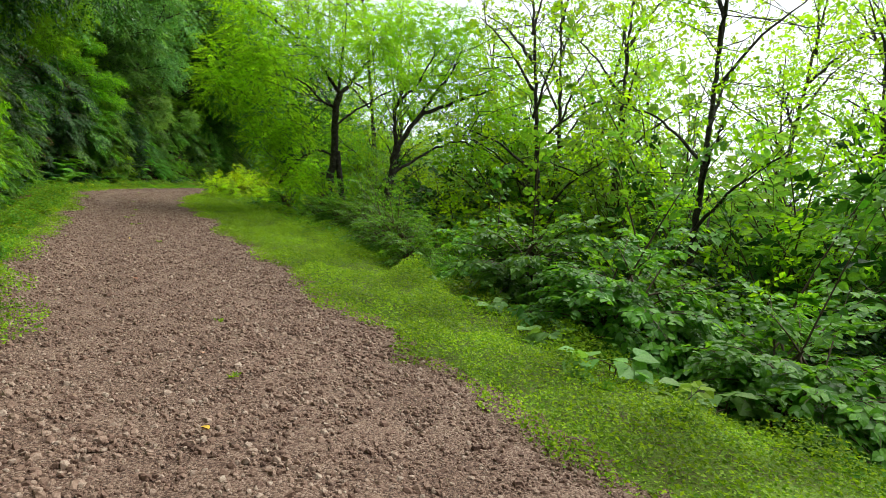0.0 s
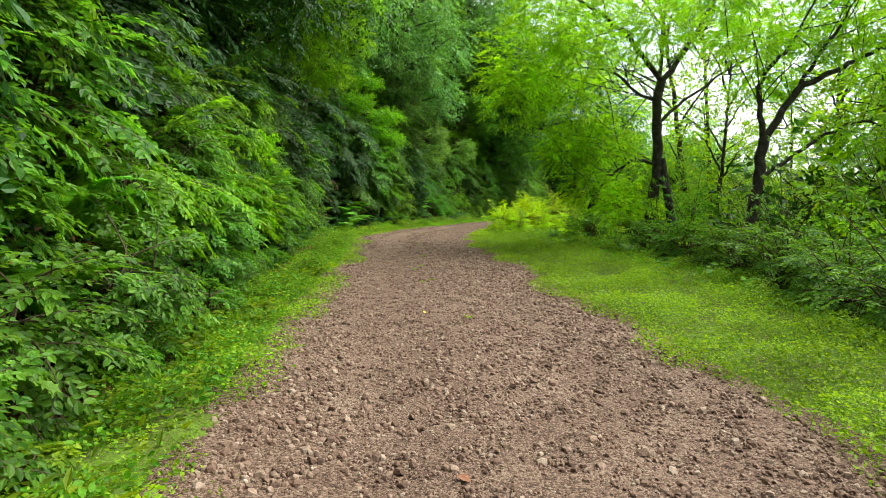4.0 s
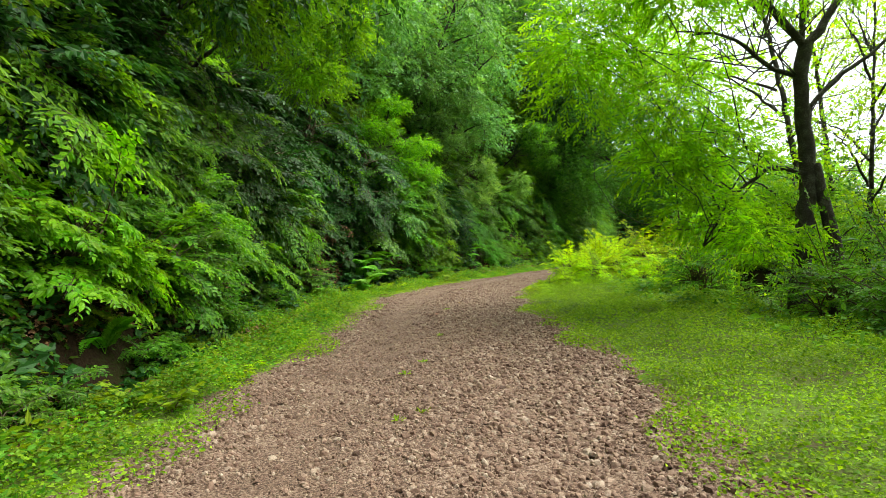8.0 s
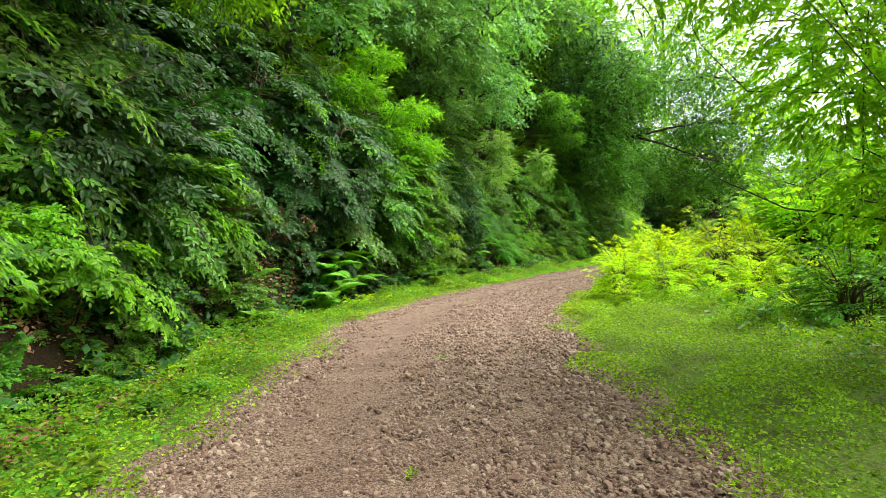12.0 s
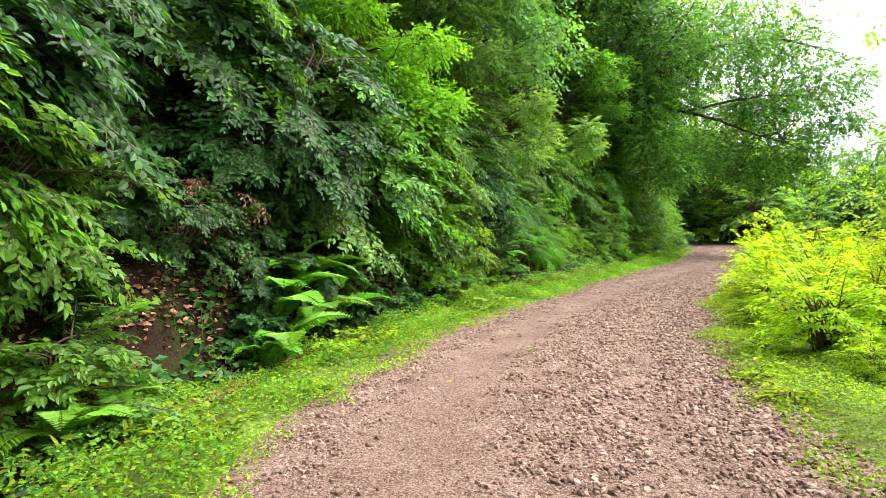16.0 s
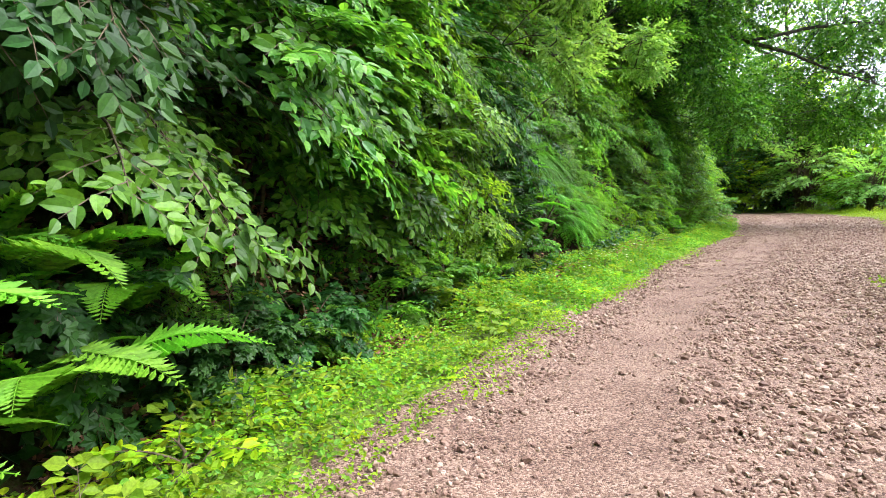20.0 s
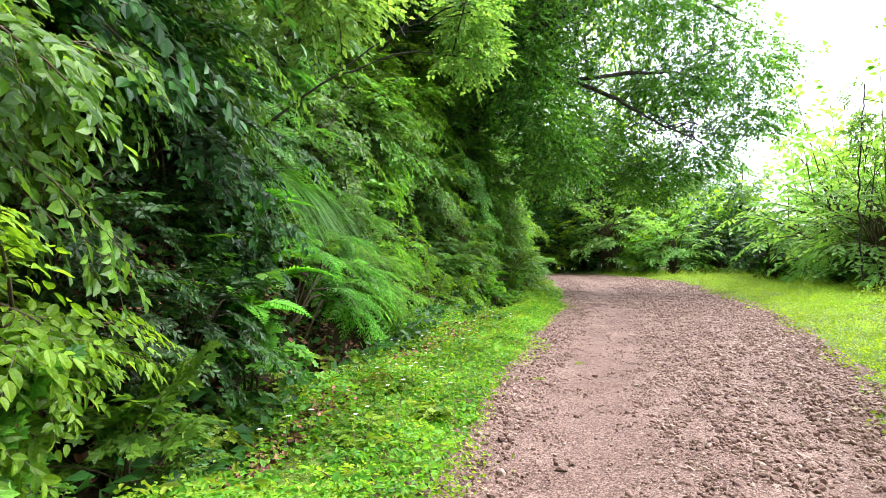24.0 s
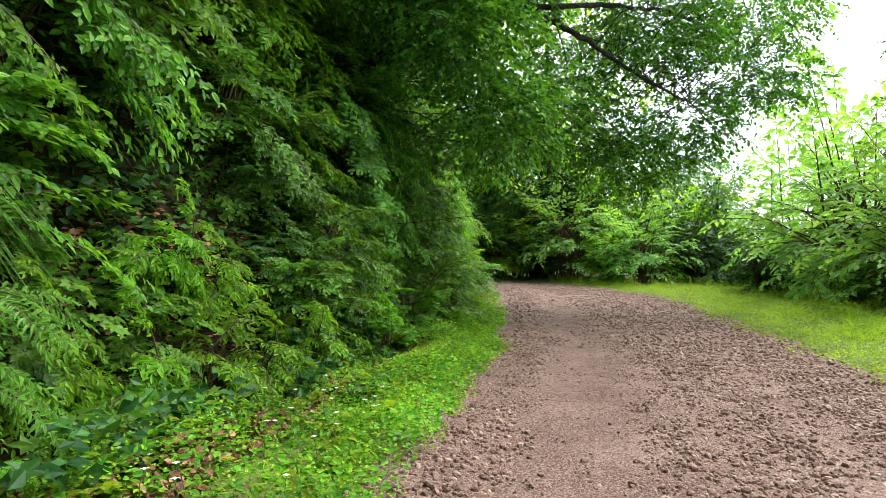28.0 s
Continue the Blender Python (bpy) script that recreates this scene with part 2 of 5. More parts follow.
def beside(along, off):
    """The place that lies off metres beyond the right edge (or, below 0, beyond the left edge) at that length of road."""
    along, off = np.broadcast_arrays(np.asarray(along, float), np.asarray(off, float))
    x, y, w, rx, ry = (np.interp(along, ALONG, c) for c in (LINE[:, 0], LINE[:, 1], LINE[:, 2], RIGHT[:, 0], RIGHT[:, 1]))
    d = np.where(off >= 0, w + off, -w + off)
    return np.stack([x + rx * d, y + ry * d], -1)


def by_edge(along, sign, off):
    """The place off metres beyond the right (sign 1) or left (sign -1) edge; below 0 it lies on the track."""
    x, y, w, rx, ry = (np.interp(along, ALONG, c) for c in (LINE[:, 0], LINE[:, 1], LINE[:, 2], RIGHT[:, 0], RIGHT[:, 1]))
    return np.stack([x + rx * sign * (w + off), y + ry * sign * (w + off)], -1)


def waves(xy, scale, seed=0.0):
    """A cheap smooth unevenness of about +-1."""
    x, y = xy[:, 0] * scale + seed, xy[:, 1] * scale - seed
    return (np.sin(x * 1.3 + 1.7 * np.sin(y * 0.7)) + np.sin(y * 1.1 + 1.3 * np.sin(x * 0.9)) + np.sin(x * 2.3 - y * 1.9 + 0.5) * 0.5) / 2.5


VERGE = ([-30, 0, 3, 8, 12, 17, 24, 29, 33, 38, 43, 50, 60, 80], [1.6, 1.5, 1.7, 2.2, 2.2, 3.0, 3.3, 3.2, 2.8, 4.0, 7.0, 9.0, 8.0, 8.0])


FOOT = ([-30, 0, 12, 18, 22, 25, 28, 30, 33, 37, 42, 44, 46, 50, 60], [1.4, 1.3, 1.35, 1.6, 1.95, 2.1, 1.8, 1.65, 1.55, 1.75, 2.3, 2.45, 2.15, 1.8, 1.55])    # how far the bank's foot lies from the track


def land(xy):
    """Height of the land, road bed included."""
    xy = np.atleast_2d(np.asarray(xy, float))
    along, right, left = road_place(xy)
    verge = np.interp(along, *VERGE)
    z = 0.018 * waves(xy, 1.6) + 0.012 * waves(xy, 4.1, 3)
    fall = np.clip(right - verge, 0, None)
    soft = np.clip(fall / 1.5, 0, 1) * fall
    z = np.where(right > 0, z + 0.05 * np.clip(right, 0, 1) - np.minimum(0.5 * soft, 4.5 + 0.004 * fall) + 0.10 * waves(xy, 0.8, 5) * np.clip(right / 2, 0, 1), z)
    foot = np.interp(along, *FOOT)
    rise = np.clip(left - foot - 0.12, 0, None)
    bank = np.where(rise < 2.4, 1.95 * rise, 4.68 + 0.85 * (rise - 2.4))
    bank = np.where(bank > 15, 15 + 0.1 * (bank - 15), bank)
    bank = np.minimum(bank, 34)
    ditch = -0.14 * np.exp(-((left - foot + 0.2) / 0.35) ** 2)
    z = np.where(left > 0, z + ditch + bank * np.clip(rise / 0.3, 0.4, 1) + 0.3 * waves(xy, 1.1, 9) * np.clip(rise, 0, 1) + 0.03 * np.clip(left, 0, 1), z)
    away = np.hypot(xy[:, 0] - 15, xy[:, 1] - 30)
    return z + np.where(right > 0, np.clip(away - 140, 0, 600) * 0.05, 0)


def put_mesh(name, v, f, material, flat=True):
    """A mesh from arrays of corners (n, 3) and faces (m, 3 or 4)."""
    me = bpy.data.meshes.new(name)
    v, f = np.ascontiguousarray(v, np.float32), np.ascontiguousarray(f, np.int32)
    me.vertices.add(len(v))
    me.vertices.foreach_set("co", v.ravel())
    me.loops.add(f.size)
    me.loops.foreach_set("vertex_index", f.ravel())
    me.polygons.add(len(f))
    me.polygons.foreach_set("loop_start", np.arange(0, f.size, f.shape[1], dtype=np.int32))
    me.polygons.foreach_set("use_smooth", np.full(len(f), not flat))
    me.update(calc_edges=True)
    me.materials.append(material)
    return me


def grid_faces(nu, nv):
    i = np.arange(nu * nv).reshape(nu, nv)
    return np.stack([i[:-1, :-1], i[1:, :-1], i[1:, 1:], i[:-1, 1:]], -1).reshape(-1, 4)


def part(name, mesh, parent, label=""):
    ob = new(name, mesh)
    ob.parent = parent
    return tagged(ob, label)


# ---- ground and road ----
far_out = np.array([60, 75, 95, 125, 170, 240, 350, 520, 800, 1300, 2200])
gx = np.r_[-far_out[::-1] + 25, np.arange(-30, 52, 0.45), far_out]
gy = np.r_[-far_out[::-1] + 20, np.arange(-34, 96, 0.45), far_out + 45]
gxy = np.stack(np.meshgrid(gx, gy, indexing="ij"), -1).reshape(-1, 2)
gz = land(gxy)
g_along, g_right, g_left = road_place(gxy)
gz -= np.where((g_right < 0.4) & (g_left < 0.4), 0.06, 0)
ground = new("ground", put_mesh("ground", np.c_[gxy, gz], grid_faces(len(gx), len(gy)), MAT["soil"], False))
tagged(ground, "forest soil with moss rising into a steep bank, darkened for shade", "ground", kind="structure")

ra = np.arange(-22, 84, 0.14)
ru = np.linspace(-1, 1, 34)
rc = np.stack([np.interp(ra, ALONG, c) for c in (LINE[:, 0], LINE[:, 1], LINE[:, 2], RIGHT[:, 0], RIGHT[:, 1])])
rd = ru[None] * (rc[2] + 0.6)[:, None]
rxy = np.stack([rc[0][:, None] + rc[3][:, None] * rd, rc[1][:, None] + rc[4][:, None] * rd], -1).reshape(-1, 2)
rz = land(rxy) + 0.012 * waves(rxy, 9, 2) + 0.008 * waves(rxy, 21, 4)
lip = np.abs(np.tile(ru, len(ra)))
rz = rz + 0.02 - 0.10 * np.clip((lip - 0.9) / 0.1, 0, 1) ** 2
rut = np.exp(-((np.abs(np.tile(ru, len(ra))) - 0.40) / 0.14) ** 2)
rz -= 0.025 * rut
road = new("road", put_mesh("road", np.c_[rxy, rz], grid_faces(len(ra), len(ru)), MAT["road"], False))
tagged(road, "reddish brown gravel track with two worn wheel ruts", "road", kind="structure")


def road_height(xy):
    xy = np.atleast_2d(xy)
    a, r, l = road_place(xy)
    w = np.interp(a, ALONG, LINE[:, 2])
    u = np.clip((r - l) / 2 / (w + 0.6), -1, 1)
    return land(xy) + 0.02 - 0.10 * np.clip((np.abs(u) - 0.9) / 0.1, 0, 1) ** 2 - 0.025 * np.exp(-((np.abs(u) - 0.40) / 0.14) ** 2)

# ---- how plants are made ----
rng = np.random.default_rng(7)


def unit(a):
    return a / np.maximum(np.linalg.norm(a, axis=-1, keepdims=True), 1e-9)


BLADE = {   # across, along, out of the blade; and faces of one leaf
    "oval": (np.array([(0, 0, 0), (0.42, 0.26, 0.05), (0.44, 0.62, 0.03), (0, 1, -0.12), (-0.44, 0.62, 0.03), (-0.42, 0.26, 0.05)]), np.array([(0, 1, 2, 3), (0, 3, 4, 5)])),
    "broad": (np.array([(0, 0, 0), (0.34, 0.12, 0.05), (0.5, 0.42, 0.06), (0.33, 0.76, 0.0), (0, 1, -0.14), (-0.33, 0.76, 0.0), (-0.5, 0.42, 0.06), (-0.34, 0.12, 0.05), (0, 0.5, -0.02)]), np.array([(0, 1, 2, 8), (8, 2, 3, 4), (8, 4, 5, 6), (0, 8, 6, 7)])),
    "lance": (np.array([(0, 0, 0), (0.45, 0.35, 0.06), (0.3, 0.7, 0.0), (0, 1, -0.15), (-0.3, 0.7, 0.0), (-0.45, 0.35, 0.06)]), np.array([(0, 1, 2, 3), (0, 3, 4, 5)])),
    "small": (np.array([(0, 0, 0), (0.5, 0.5, 0.06), (0, 1, -0.08), (-0.5, 0.5, 0.06)]), np.array([(0, 1, 2), (0, 2, 3)])),
    "blade": (np.array([(0.5, 0, 0), (0.4, 0.45, 0.1), (0.0, 1, -0.12), (-0.4, 0.45, 0.1), (-0.5, 0, 0)]), np.array([(0, 1, 3), (0, 3, 4), (1, 2, 3)])),
    "lobed": (np.array([(0, 0.05, 0), (0.28, -0.12, 0.03), (0.5, 0.12, 0.05), (0.36, 0.34, 0.02), (0.62, 0.62, 0.0), (0.24, 0.66, 0.03), (0, 1.05, -0.1),
                        (-0.24, 0.66, 0.03), (-0.62, 0.62, 0.0), (-0.36, 0.34, 0.02), (-0.5, 0.12, 0.05), (-0.28, -0.12, 0.03)]),
              np.array([(0, 1, 2), (0, 2, 3), (0, 3, 4), (0, 4, 5), (0, 5, 6), (0, 6, 7), (0, 7, 8), (0, 8, 9), (0, 9, 10), (0, 10, 11)])),
}


def leaves(p, d, n, length, width, kind="oval"):
    """Leaves at p that point along d with their faces towards n: corners and faces."""
    v, f = BLADE[kind]
    side = unit(np.cross(d, n))
    out = np.cross(side, d)
    length, width = np.broadcast_to(length, len(p))[:, None, None], np.broadcast_to(width, len(p))[:, None, None]
    co = p[:, None] + side[:, None] * v[None, :, :1] * width + d[:, None] * v[None, :, 1:2] * length + out[:, None] * v[None, :, 2:] * length
    return co.reshape(-1, 3), (f[None] + len(v) * np.arange(len(p))[:, None, None]).reshape(-1, f.shape[1])


def joined(pieces):
    vs, fs, n = [], [], 0
    for v, f in pieces:
        vs.append(v), fs.append(f + n)
        n += len(v)
    return np.concatenate(vs), np.concatenate(fs)


def tubes(paths, radii, sides=5):
    """Tapered round rods along paths (lists of places) with a radius at each place."""
    out = []
    for path, rad in zip(paths, radii):
        p, r = np.asarray(path, float), np.asarray(rad, float)
        t = unit(np.gradient(p, axis=0))
        a = unit(np.cross(t, np.array([0.31, 0.95, 0.07]) + 0 * t))
        b = np.cross(t, a)
        w = np.linspace(0, 2 * np.pi, sides, endpoint=False)
        ring = p[:, None] + r[:, None, None] * (a[:, None] * np.cos(w)[None, :, None] + b[:, None] * np.sin(w)[None, :, None])
        i = np.arange(len(p) * sides).reshape(len(p), sides)
        j = np.roll(i, -1, axis=1)
        out.append((ring.reshape(-1, 3), np.stack([i[:-1], j[:-1], j[1:], i[1:]], -1).reshape(-1, 4)))
    return joined(out)


def bend(a, b, sag=0.0, wobble=0.0, n=6):
    """A bowed path from a to b."""
    a, b = np.asarray(a, float), np.asarray(b, float)
    u = np.linspace(0, 1, n)[:, None]
    p = a + (b - a) * u + np.array([0, 0, 1]) * sag * (4 * u * (1 - u))
    size = np.linalg.norm(b - a) * wobble
    if not wobble:
        return p
    sway = rng.normal(0, 1.6 * size, (2, 3))
    return p + np.sin(np.pi * u) * sway[:1] + np.sin(2 * np.pi * u) * sway[1:] * 0.6 + np.sin(np.pi * u) * rng.normal(0, 0.25 * size, (n, 3))


def sprays(p, d, length, per, leaf, width, kind="oval", droop=0.35, spread=1.0, up=0.75, normal=None, compound=False):
    """Leafy twigs: leaves stand to both sides of each twig, mostly face up, and hang a little. Gives the leaves and thin rods."""
    m = len(p)
    length = np.broadcast_to(length, m)
    n0 = unit(np.array([0, 0, 1.0]) * up + rng.normal(0, 0.35, (m, 3)) if normal is None else normal)
    loose = 0.25 if compound else 1.0
    side = unit(np.cross(d, n0))
    u = (np.arange(per) // 2 * 2 + 1.0) / per if compound else (np.arange(per) + 0.6) / per
    u = np.clip(u[None] + rng.normal(0, 0.25 * loose / per, (m, per)), 0.05, 1)
    sag = -droop * (u ** 2)[..., None] * length[:, None, None] * np.array([0, 0, 1.0])
    at = p[:, None] + d[:, None] * (u * length[:, None])[..., None] + sag
    sign = np.where(np.arange(per) % 2 == 0, 1.0, -1.0)[None, :, None]
    ang = rng.normal(1.2 if compound else 0.95, 0.2 * loose, (m, per, 1)) * spread * (1 - 0.55 * u[..., None] ** 3)
    ld = np.cos(ang) * d[:, None] + np.sin(ang) * sign * side[:, None] - np.array([0, 0, droop * (0.5 if compound else 0.9)]) + rng.normal(0, 0.12 * loose, (m, per, 3))
    ln = n0[:, None] + rng.normal(0, 0.28 * (0.5 if compound else 1), (m, per, 3))
    size = leaf * rng.uniform(0.65, 1.2, (m, per)) * (1.05 - 0.35 * (2 * u - 0.9) ** 2)
    v, f = leaves(at.reshape(-1, 3), unit(ld).reshape(-1, 3), unit(ln).reshape(-1, 3), size.ravel(), (size * width / leaf).ravel(), kind)
    mid = p + d * length[:, None] * 0.55 - np.array([0, 0, 1.0]) * (droop * 0.3 * length)[:, None]
    end = p + d * length[:, None] * 0.97 - np.array([0, 0, 1.0]) * (droop * 0.94 * length)[:, None]
    rods = np.stack([q + side * w for q, r in ((p, 0.0035), (mid, 0.0028), (end, 0.001)) for w in (-r, r)], 1).reshape(-1, 3)
    rf = np.array([(0, 1, 3, 2), (2, 3, 5, 4)])
    return (v, f), (rods, (rf[None] + 6 * np.arange(m)[:, None, None]).reshape(-1, 4))


def bush(name, label, category, size, twigs, per, leaf, width, material, kind="oval", droop=0.35, twig=0.35, up=0.75, group="", spread=1.0, rise=0.35, compound=False, each=12, steep=18):
    """A bush on its stems: foot at the origin, half size; boughs arch out in layers and carry leafy twigs to both sides."""
    root = tagged(new(name), label, category, group)
    size = np.array(size, float)
    each = max(4, min(each, twigs // 6))
    nb = max(5, twigs // each)
    turn = np.arange(nb) * 2.4 + rng.normal(0, 0.3, nb)
    h = rng.uniform(0.02, 1, nb) ** 0.9
    out = np.stack([np.cos(turn), np.sin(turn), 0 * turn], 1)
    base = np.c_[rng.normal(0, 0.1, (nb, 2)) * size[:2], size[2] * (0.05 + rise * 0.6 + h * 0.85)]
    reach = size[0] * rng.uniform(0.6, 1.12, nb) * np.sqrt(np.clip(1.05 - 0.75 * h ** 2, 0.1, 1))
    steep = np.tan(np.radians(np.clip(rng.normal(steep, 13, nb) + 25 * h ** 2, -20, 72)))
    u = np.clip((np.arange(each)[None] + rng.uniform(0, 1, (nb, each))) / each, 0, 1) * 0.74 + 0.26
    bow = 0.25 + 0.5 * droop
    at = lambda v: base[:, None] + reach[:, None, None] * (out[:, None] * v[..., None] + np.array([0, 0, 1.0]) * (steep[:, None] * v - bow * v ** 2)[..., None])
    p = at(u).reshape(-1, 3)
    t = unit(out[:, None] + np.array([0, 0, 1.0]) * (steep[:, None] - 2 * bow * u)[..., None]).reshape(-1, 3)
    side = unit(np.cross(t, np.array([0, 0, 1.0])))
    flat = unit(np.cross(side, t) + rng.normal(0, 0.16, t.shape) + 0.3 * np.repeat(out, each, 0))
    sign = np.where(np.arange(len(p)) % 2 == 0, 1.0, -1.0)[:, None]
    d = unit(t * 0.8 + side * sign * rng.uniform(0.3, 1.0, (len(p), 1)) + rng.normal(0, 0.14, t.shape))
    p[:, 2] = np.maximum(p[:, 2], 0.05)
    long = twig * rng.uniform(0.65, 1.25, len(p)) * (1.25 - 0.5 * u.ravel())
    foliage, rods = sprays(p, d, long, per, leaf, width, kind, droop, spread, up, flat, compound)
    part("foliage", put_mesh(name + "_foliage", *foliage, MAT[material]), root)
    foot = np.c_[rng.normal(0, 0.1, (nb, 2)) * size[:2], np.full(nb, -0.3)]
    grid = np.linspace(0, 1, 5)[None] + np.zeros((nb, 1))
    arms = at(grid)
    paths = [np.concatenate([foot[i:i + 1], arms[i]]) for i in range(nb)]
    wood = joined([rods, tubes(paths, [np.array([0.016, 0.013, 0.011, 0.008, 0.005, 0.002]) * (0.4 + 0.6 * np.mean(size)) for _ in paths], 4)])
    part("branchwork", put_mesh(name + "_branchwork", *wood, MAT["twig"], False), root)["kind"] = "stuff"
    return root


def lean_out(along, degrees):
    """The turn that leans a plant from the bank out over the track."""
    x, y = (np.interp(along, ALONG, AHEAD[:, c]) for c in (0, 1))
    return Matrix.Rotation(radians(degrees), 4, Vector((x, y, 0)))


def scatter(kinds, spots):
    """Sets the kinds out at spots of (kind, xy, turn, scale, tip); the first of each kind is the built one, the others copies."""
    used = set()
    height = land(np.array([s[1] for s in spots])) - 0.06
    for (key, xy, turn, scale, tip), z in zip(spots, height):
        tip = tip if isinstance(tip, Matrix) else pose(0, 0, 0, tip[0], tip[1], 0)
        m = Matrix.Translation((xy[0], xy[1], z)) @ tip @ pose(0, 0, 0, 0, 0, turn) @ Matrix.Diagonal((scale, scale, scale, 1))
        if key in used:
            copy_thing(kinds[key], m)
        else:
            kinds[key].matrix_basis = m
            used.add(key)


def crown_of(clumps, per, leaf, width, material, kind, droop, twig, name, up=0.8):
    """Foliage in clumps of (centre, half size, twigs): the leaves, and the thin rods that carry them."""
    p, d = [], []
    for c, h, m in clumps:
        o = unit(rng.normal(0, 1, (m, 3)))
        p.append(np.array(c) + o * np.array(h) * (rng.uniform(0, 1, (m, 1)) ** 0.45))
        d.append(unit(o * np.array([1, 1, 0.35]) + rng.normal(0, 0.4, (m, 3))))
    p, d = np.concatenate(p), np.concatenate(d)
    foliage, rods = sprays(p, d, twig * rng.uniform(0.6, 1.3, len(p)), per, leaf, width, kind, droop, 1.0, up)
    return put_mesh(name + "_crown", *foliage, MAT[material]), rods


def forked_tree(name, label, trunks, limbs, clumps, per, leaf, width, material, kind="lance", droop=0.45, twig=0.45, category="tree", group=""):
    """A tree from given trunks and limbs (path, first and last radius) and clumps of foliage; branches reach from the limbs to the clumps."""
    root = tagged(new(name), label, category, group)
    foot = np.array(trunks[0][0][0], float)
    root.location = foot
    spine = []

    def rod(part_name, path, r0, r1):
        p = np.array(path, float) - foot
        s = np.r_[0, np.cumsum(np.linalg.norm(np.diff(p, axis=0), axis=1))]
        n = max(6, int(s[-1] / 0.22))
        at = np.linspace(0, s[-1], n)
        q = np.stack([np.interp(at, s, p[:, c]) for c in range(3)], 1)
        k = np.array([0.25, 0.5, 0.25])
        for _ in range(3):
            q[1:-1] = k[0] * q[:-2] + k[1] * q[1:-1] + k[2] * q[2:]
        q[1:-1] += rng.normal(0, 0.018, (n - 2, 3))
        r = np.linspace(r0, r1, n) * (1 + rng.normal(0, 0.05, n))
        spine.extend(q)
        part(part_name, put_mesh(name + "_" + part_name, *tubes([q], [r], 9), MAT["bark"], False), root)

    for path, r0, r1 in trunks:
        rod("trunk", path, r0, r1)
    for path, r0, r1 in limbs:
        rod("limb", path, r0, r1)
    local = [(np.array(c) - foot, h, m) for c, h, m in clumps]
    crown, rods = crown_of(local, per, leaf, width, material, kind, droop, twig, name)
    part("crown", crown, root)
    sp, paths, radii = np.array(spine), [], []
    for c, h, m in local:
        for _ in range(max(3, m // 40)):
            end = c + rng.normal(0, 0.55, 3) * np.array(h)
            low = sp[sp[:, 2] < end[2] + 0.6] if (sp[:, 2] < end[2] + 0.6).any() else sp
            near = np.argsort(np.linalg.norm(low - end, axis=1))[:max(4, len(low) // 5)]
            paths.append(bend(low[near[rng.integers(len(near))]], end, 0.2, 0.11, 8))
            radii.append(np.linspace(0.014, 0.003, 8))
    part("branchwork", put_mesh(name + "_branchwork", *joined([rods, tubes(paths, radii, 4)]), MAT["bark"], False), root)["kind"] = "stuff"
    return root


def wood_tree(name, label, height, half, material, kind="oval", leaf=0.15, width=0.08, twigs=420, per=7, group="", lean=(0.0, 0.0), low=0.3, lumps_n=13, twig=0.6, droop=0.4, girth=0.13):
    """A tree of the wood: trunk, limbs and an uneven crown."""
    top = np.array([lean[0], lean[1], height])
    clumps, limbs = [], []
    for i in range(lumps_n):
        a, u = i * 2.4 + rng.normal(0, 0.3), low + (1 - low) * (i + 0.5) / lumps_n
        out = half * rng.uniform(0.35, 0.95) * (1.15 - 0.75 * ((u - 0.55) / 0.5) ** 2)
        c = top * u + np.array([math.cos(a) * out, math.sin(a) * out, rng.normal(0, 0.2)])
        clumps.append((c, half * rng.uniform(0.32, 0.5) * np.array([1, 1, 0.7]), twigs // lumps_n))
        if i % 2 == 0:
            limbs.append(([top * max(u - 0.15, 0.1), top * (u - 0.05) + 0.5 * (c - top * u), c], 0.4 * girth, 0.012))
    return forked_tree(name, label, [([(0, 0, -0.4), top * 0.5 + rng.normal(0, 0.12, 3), top], girth, 0.02)], limbs, clumps, per, leaf, width, material, kind, droop, twig, group=group)


def frond_mesh(name, length, pairs, pinna, material="fern", arch=0.5):
    """One fern frond along +y: an arching midrib with pinnae that shorten to the tip, each cut into lobes."""
    u = np.linspace(0.12, 0.99, pairs)
    mid = lambda t: np.stack([0 * t, length * t * (1 - 0.12 * t), length * arch * (1.25 * t - 1.35 * t ** 2)], -1)
    t = unit(np.gradient(mid(u), axis=0))
    size = pinna * np.clip(np.sin(np.pi * (0.18 + 0.82 * u)) ** 0.8, 0.06, 1)
    pieces = []
    for s in (1, -1):
        side = np.array([s * 1.0, 0, 0])
        d = unit(side + 0.38 * t + np.array([0, 0, -0.22]) + rng.normal(0, 0.05, (pairs, 3)))
        n = unit(np.cross(t, side) * s + rng.normal(0, 0.12, (pairs, 3)))
        pieces.append(leaves(mid(u), d, n, size, size * 0.26 + 0.004, "lance"))
        for w, off in ((0.3, 0.35), (0.5, 0.38), (0.7, 0.32)):
            for q in (1, -1):
                pieces.append(leaves(mid(u) + d * (size * w)[:, None], unit(d * 0.5 + q * t), n, size * off * 0.42, size * 0.16, "lance"))
    whole = joined(pieces)
    rib = tubes([mid(np.linspace(0, 1, 9))], [np.linspace(0.006, 0.0015, 9)], 4)
    return put_mesh(name, *joined([whole, rib]), MAT[material])


FRONDS = [frond_mesh("frond", 0.95, 30, 0.2, arch=0.8), frond_mesh("frond", 0.8, 26, 0.17, arch=1.0), frond_mesh("frond", 1.05, 32, 0.21, arch=0.65)]


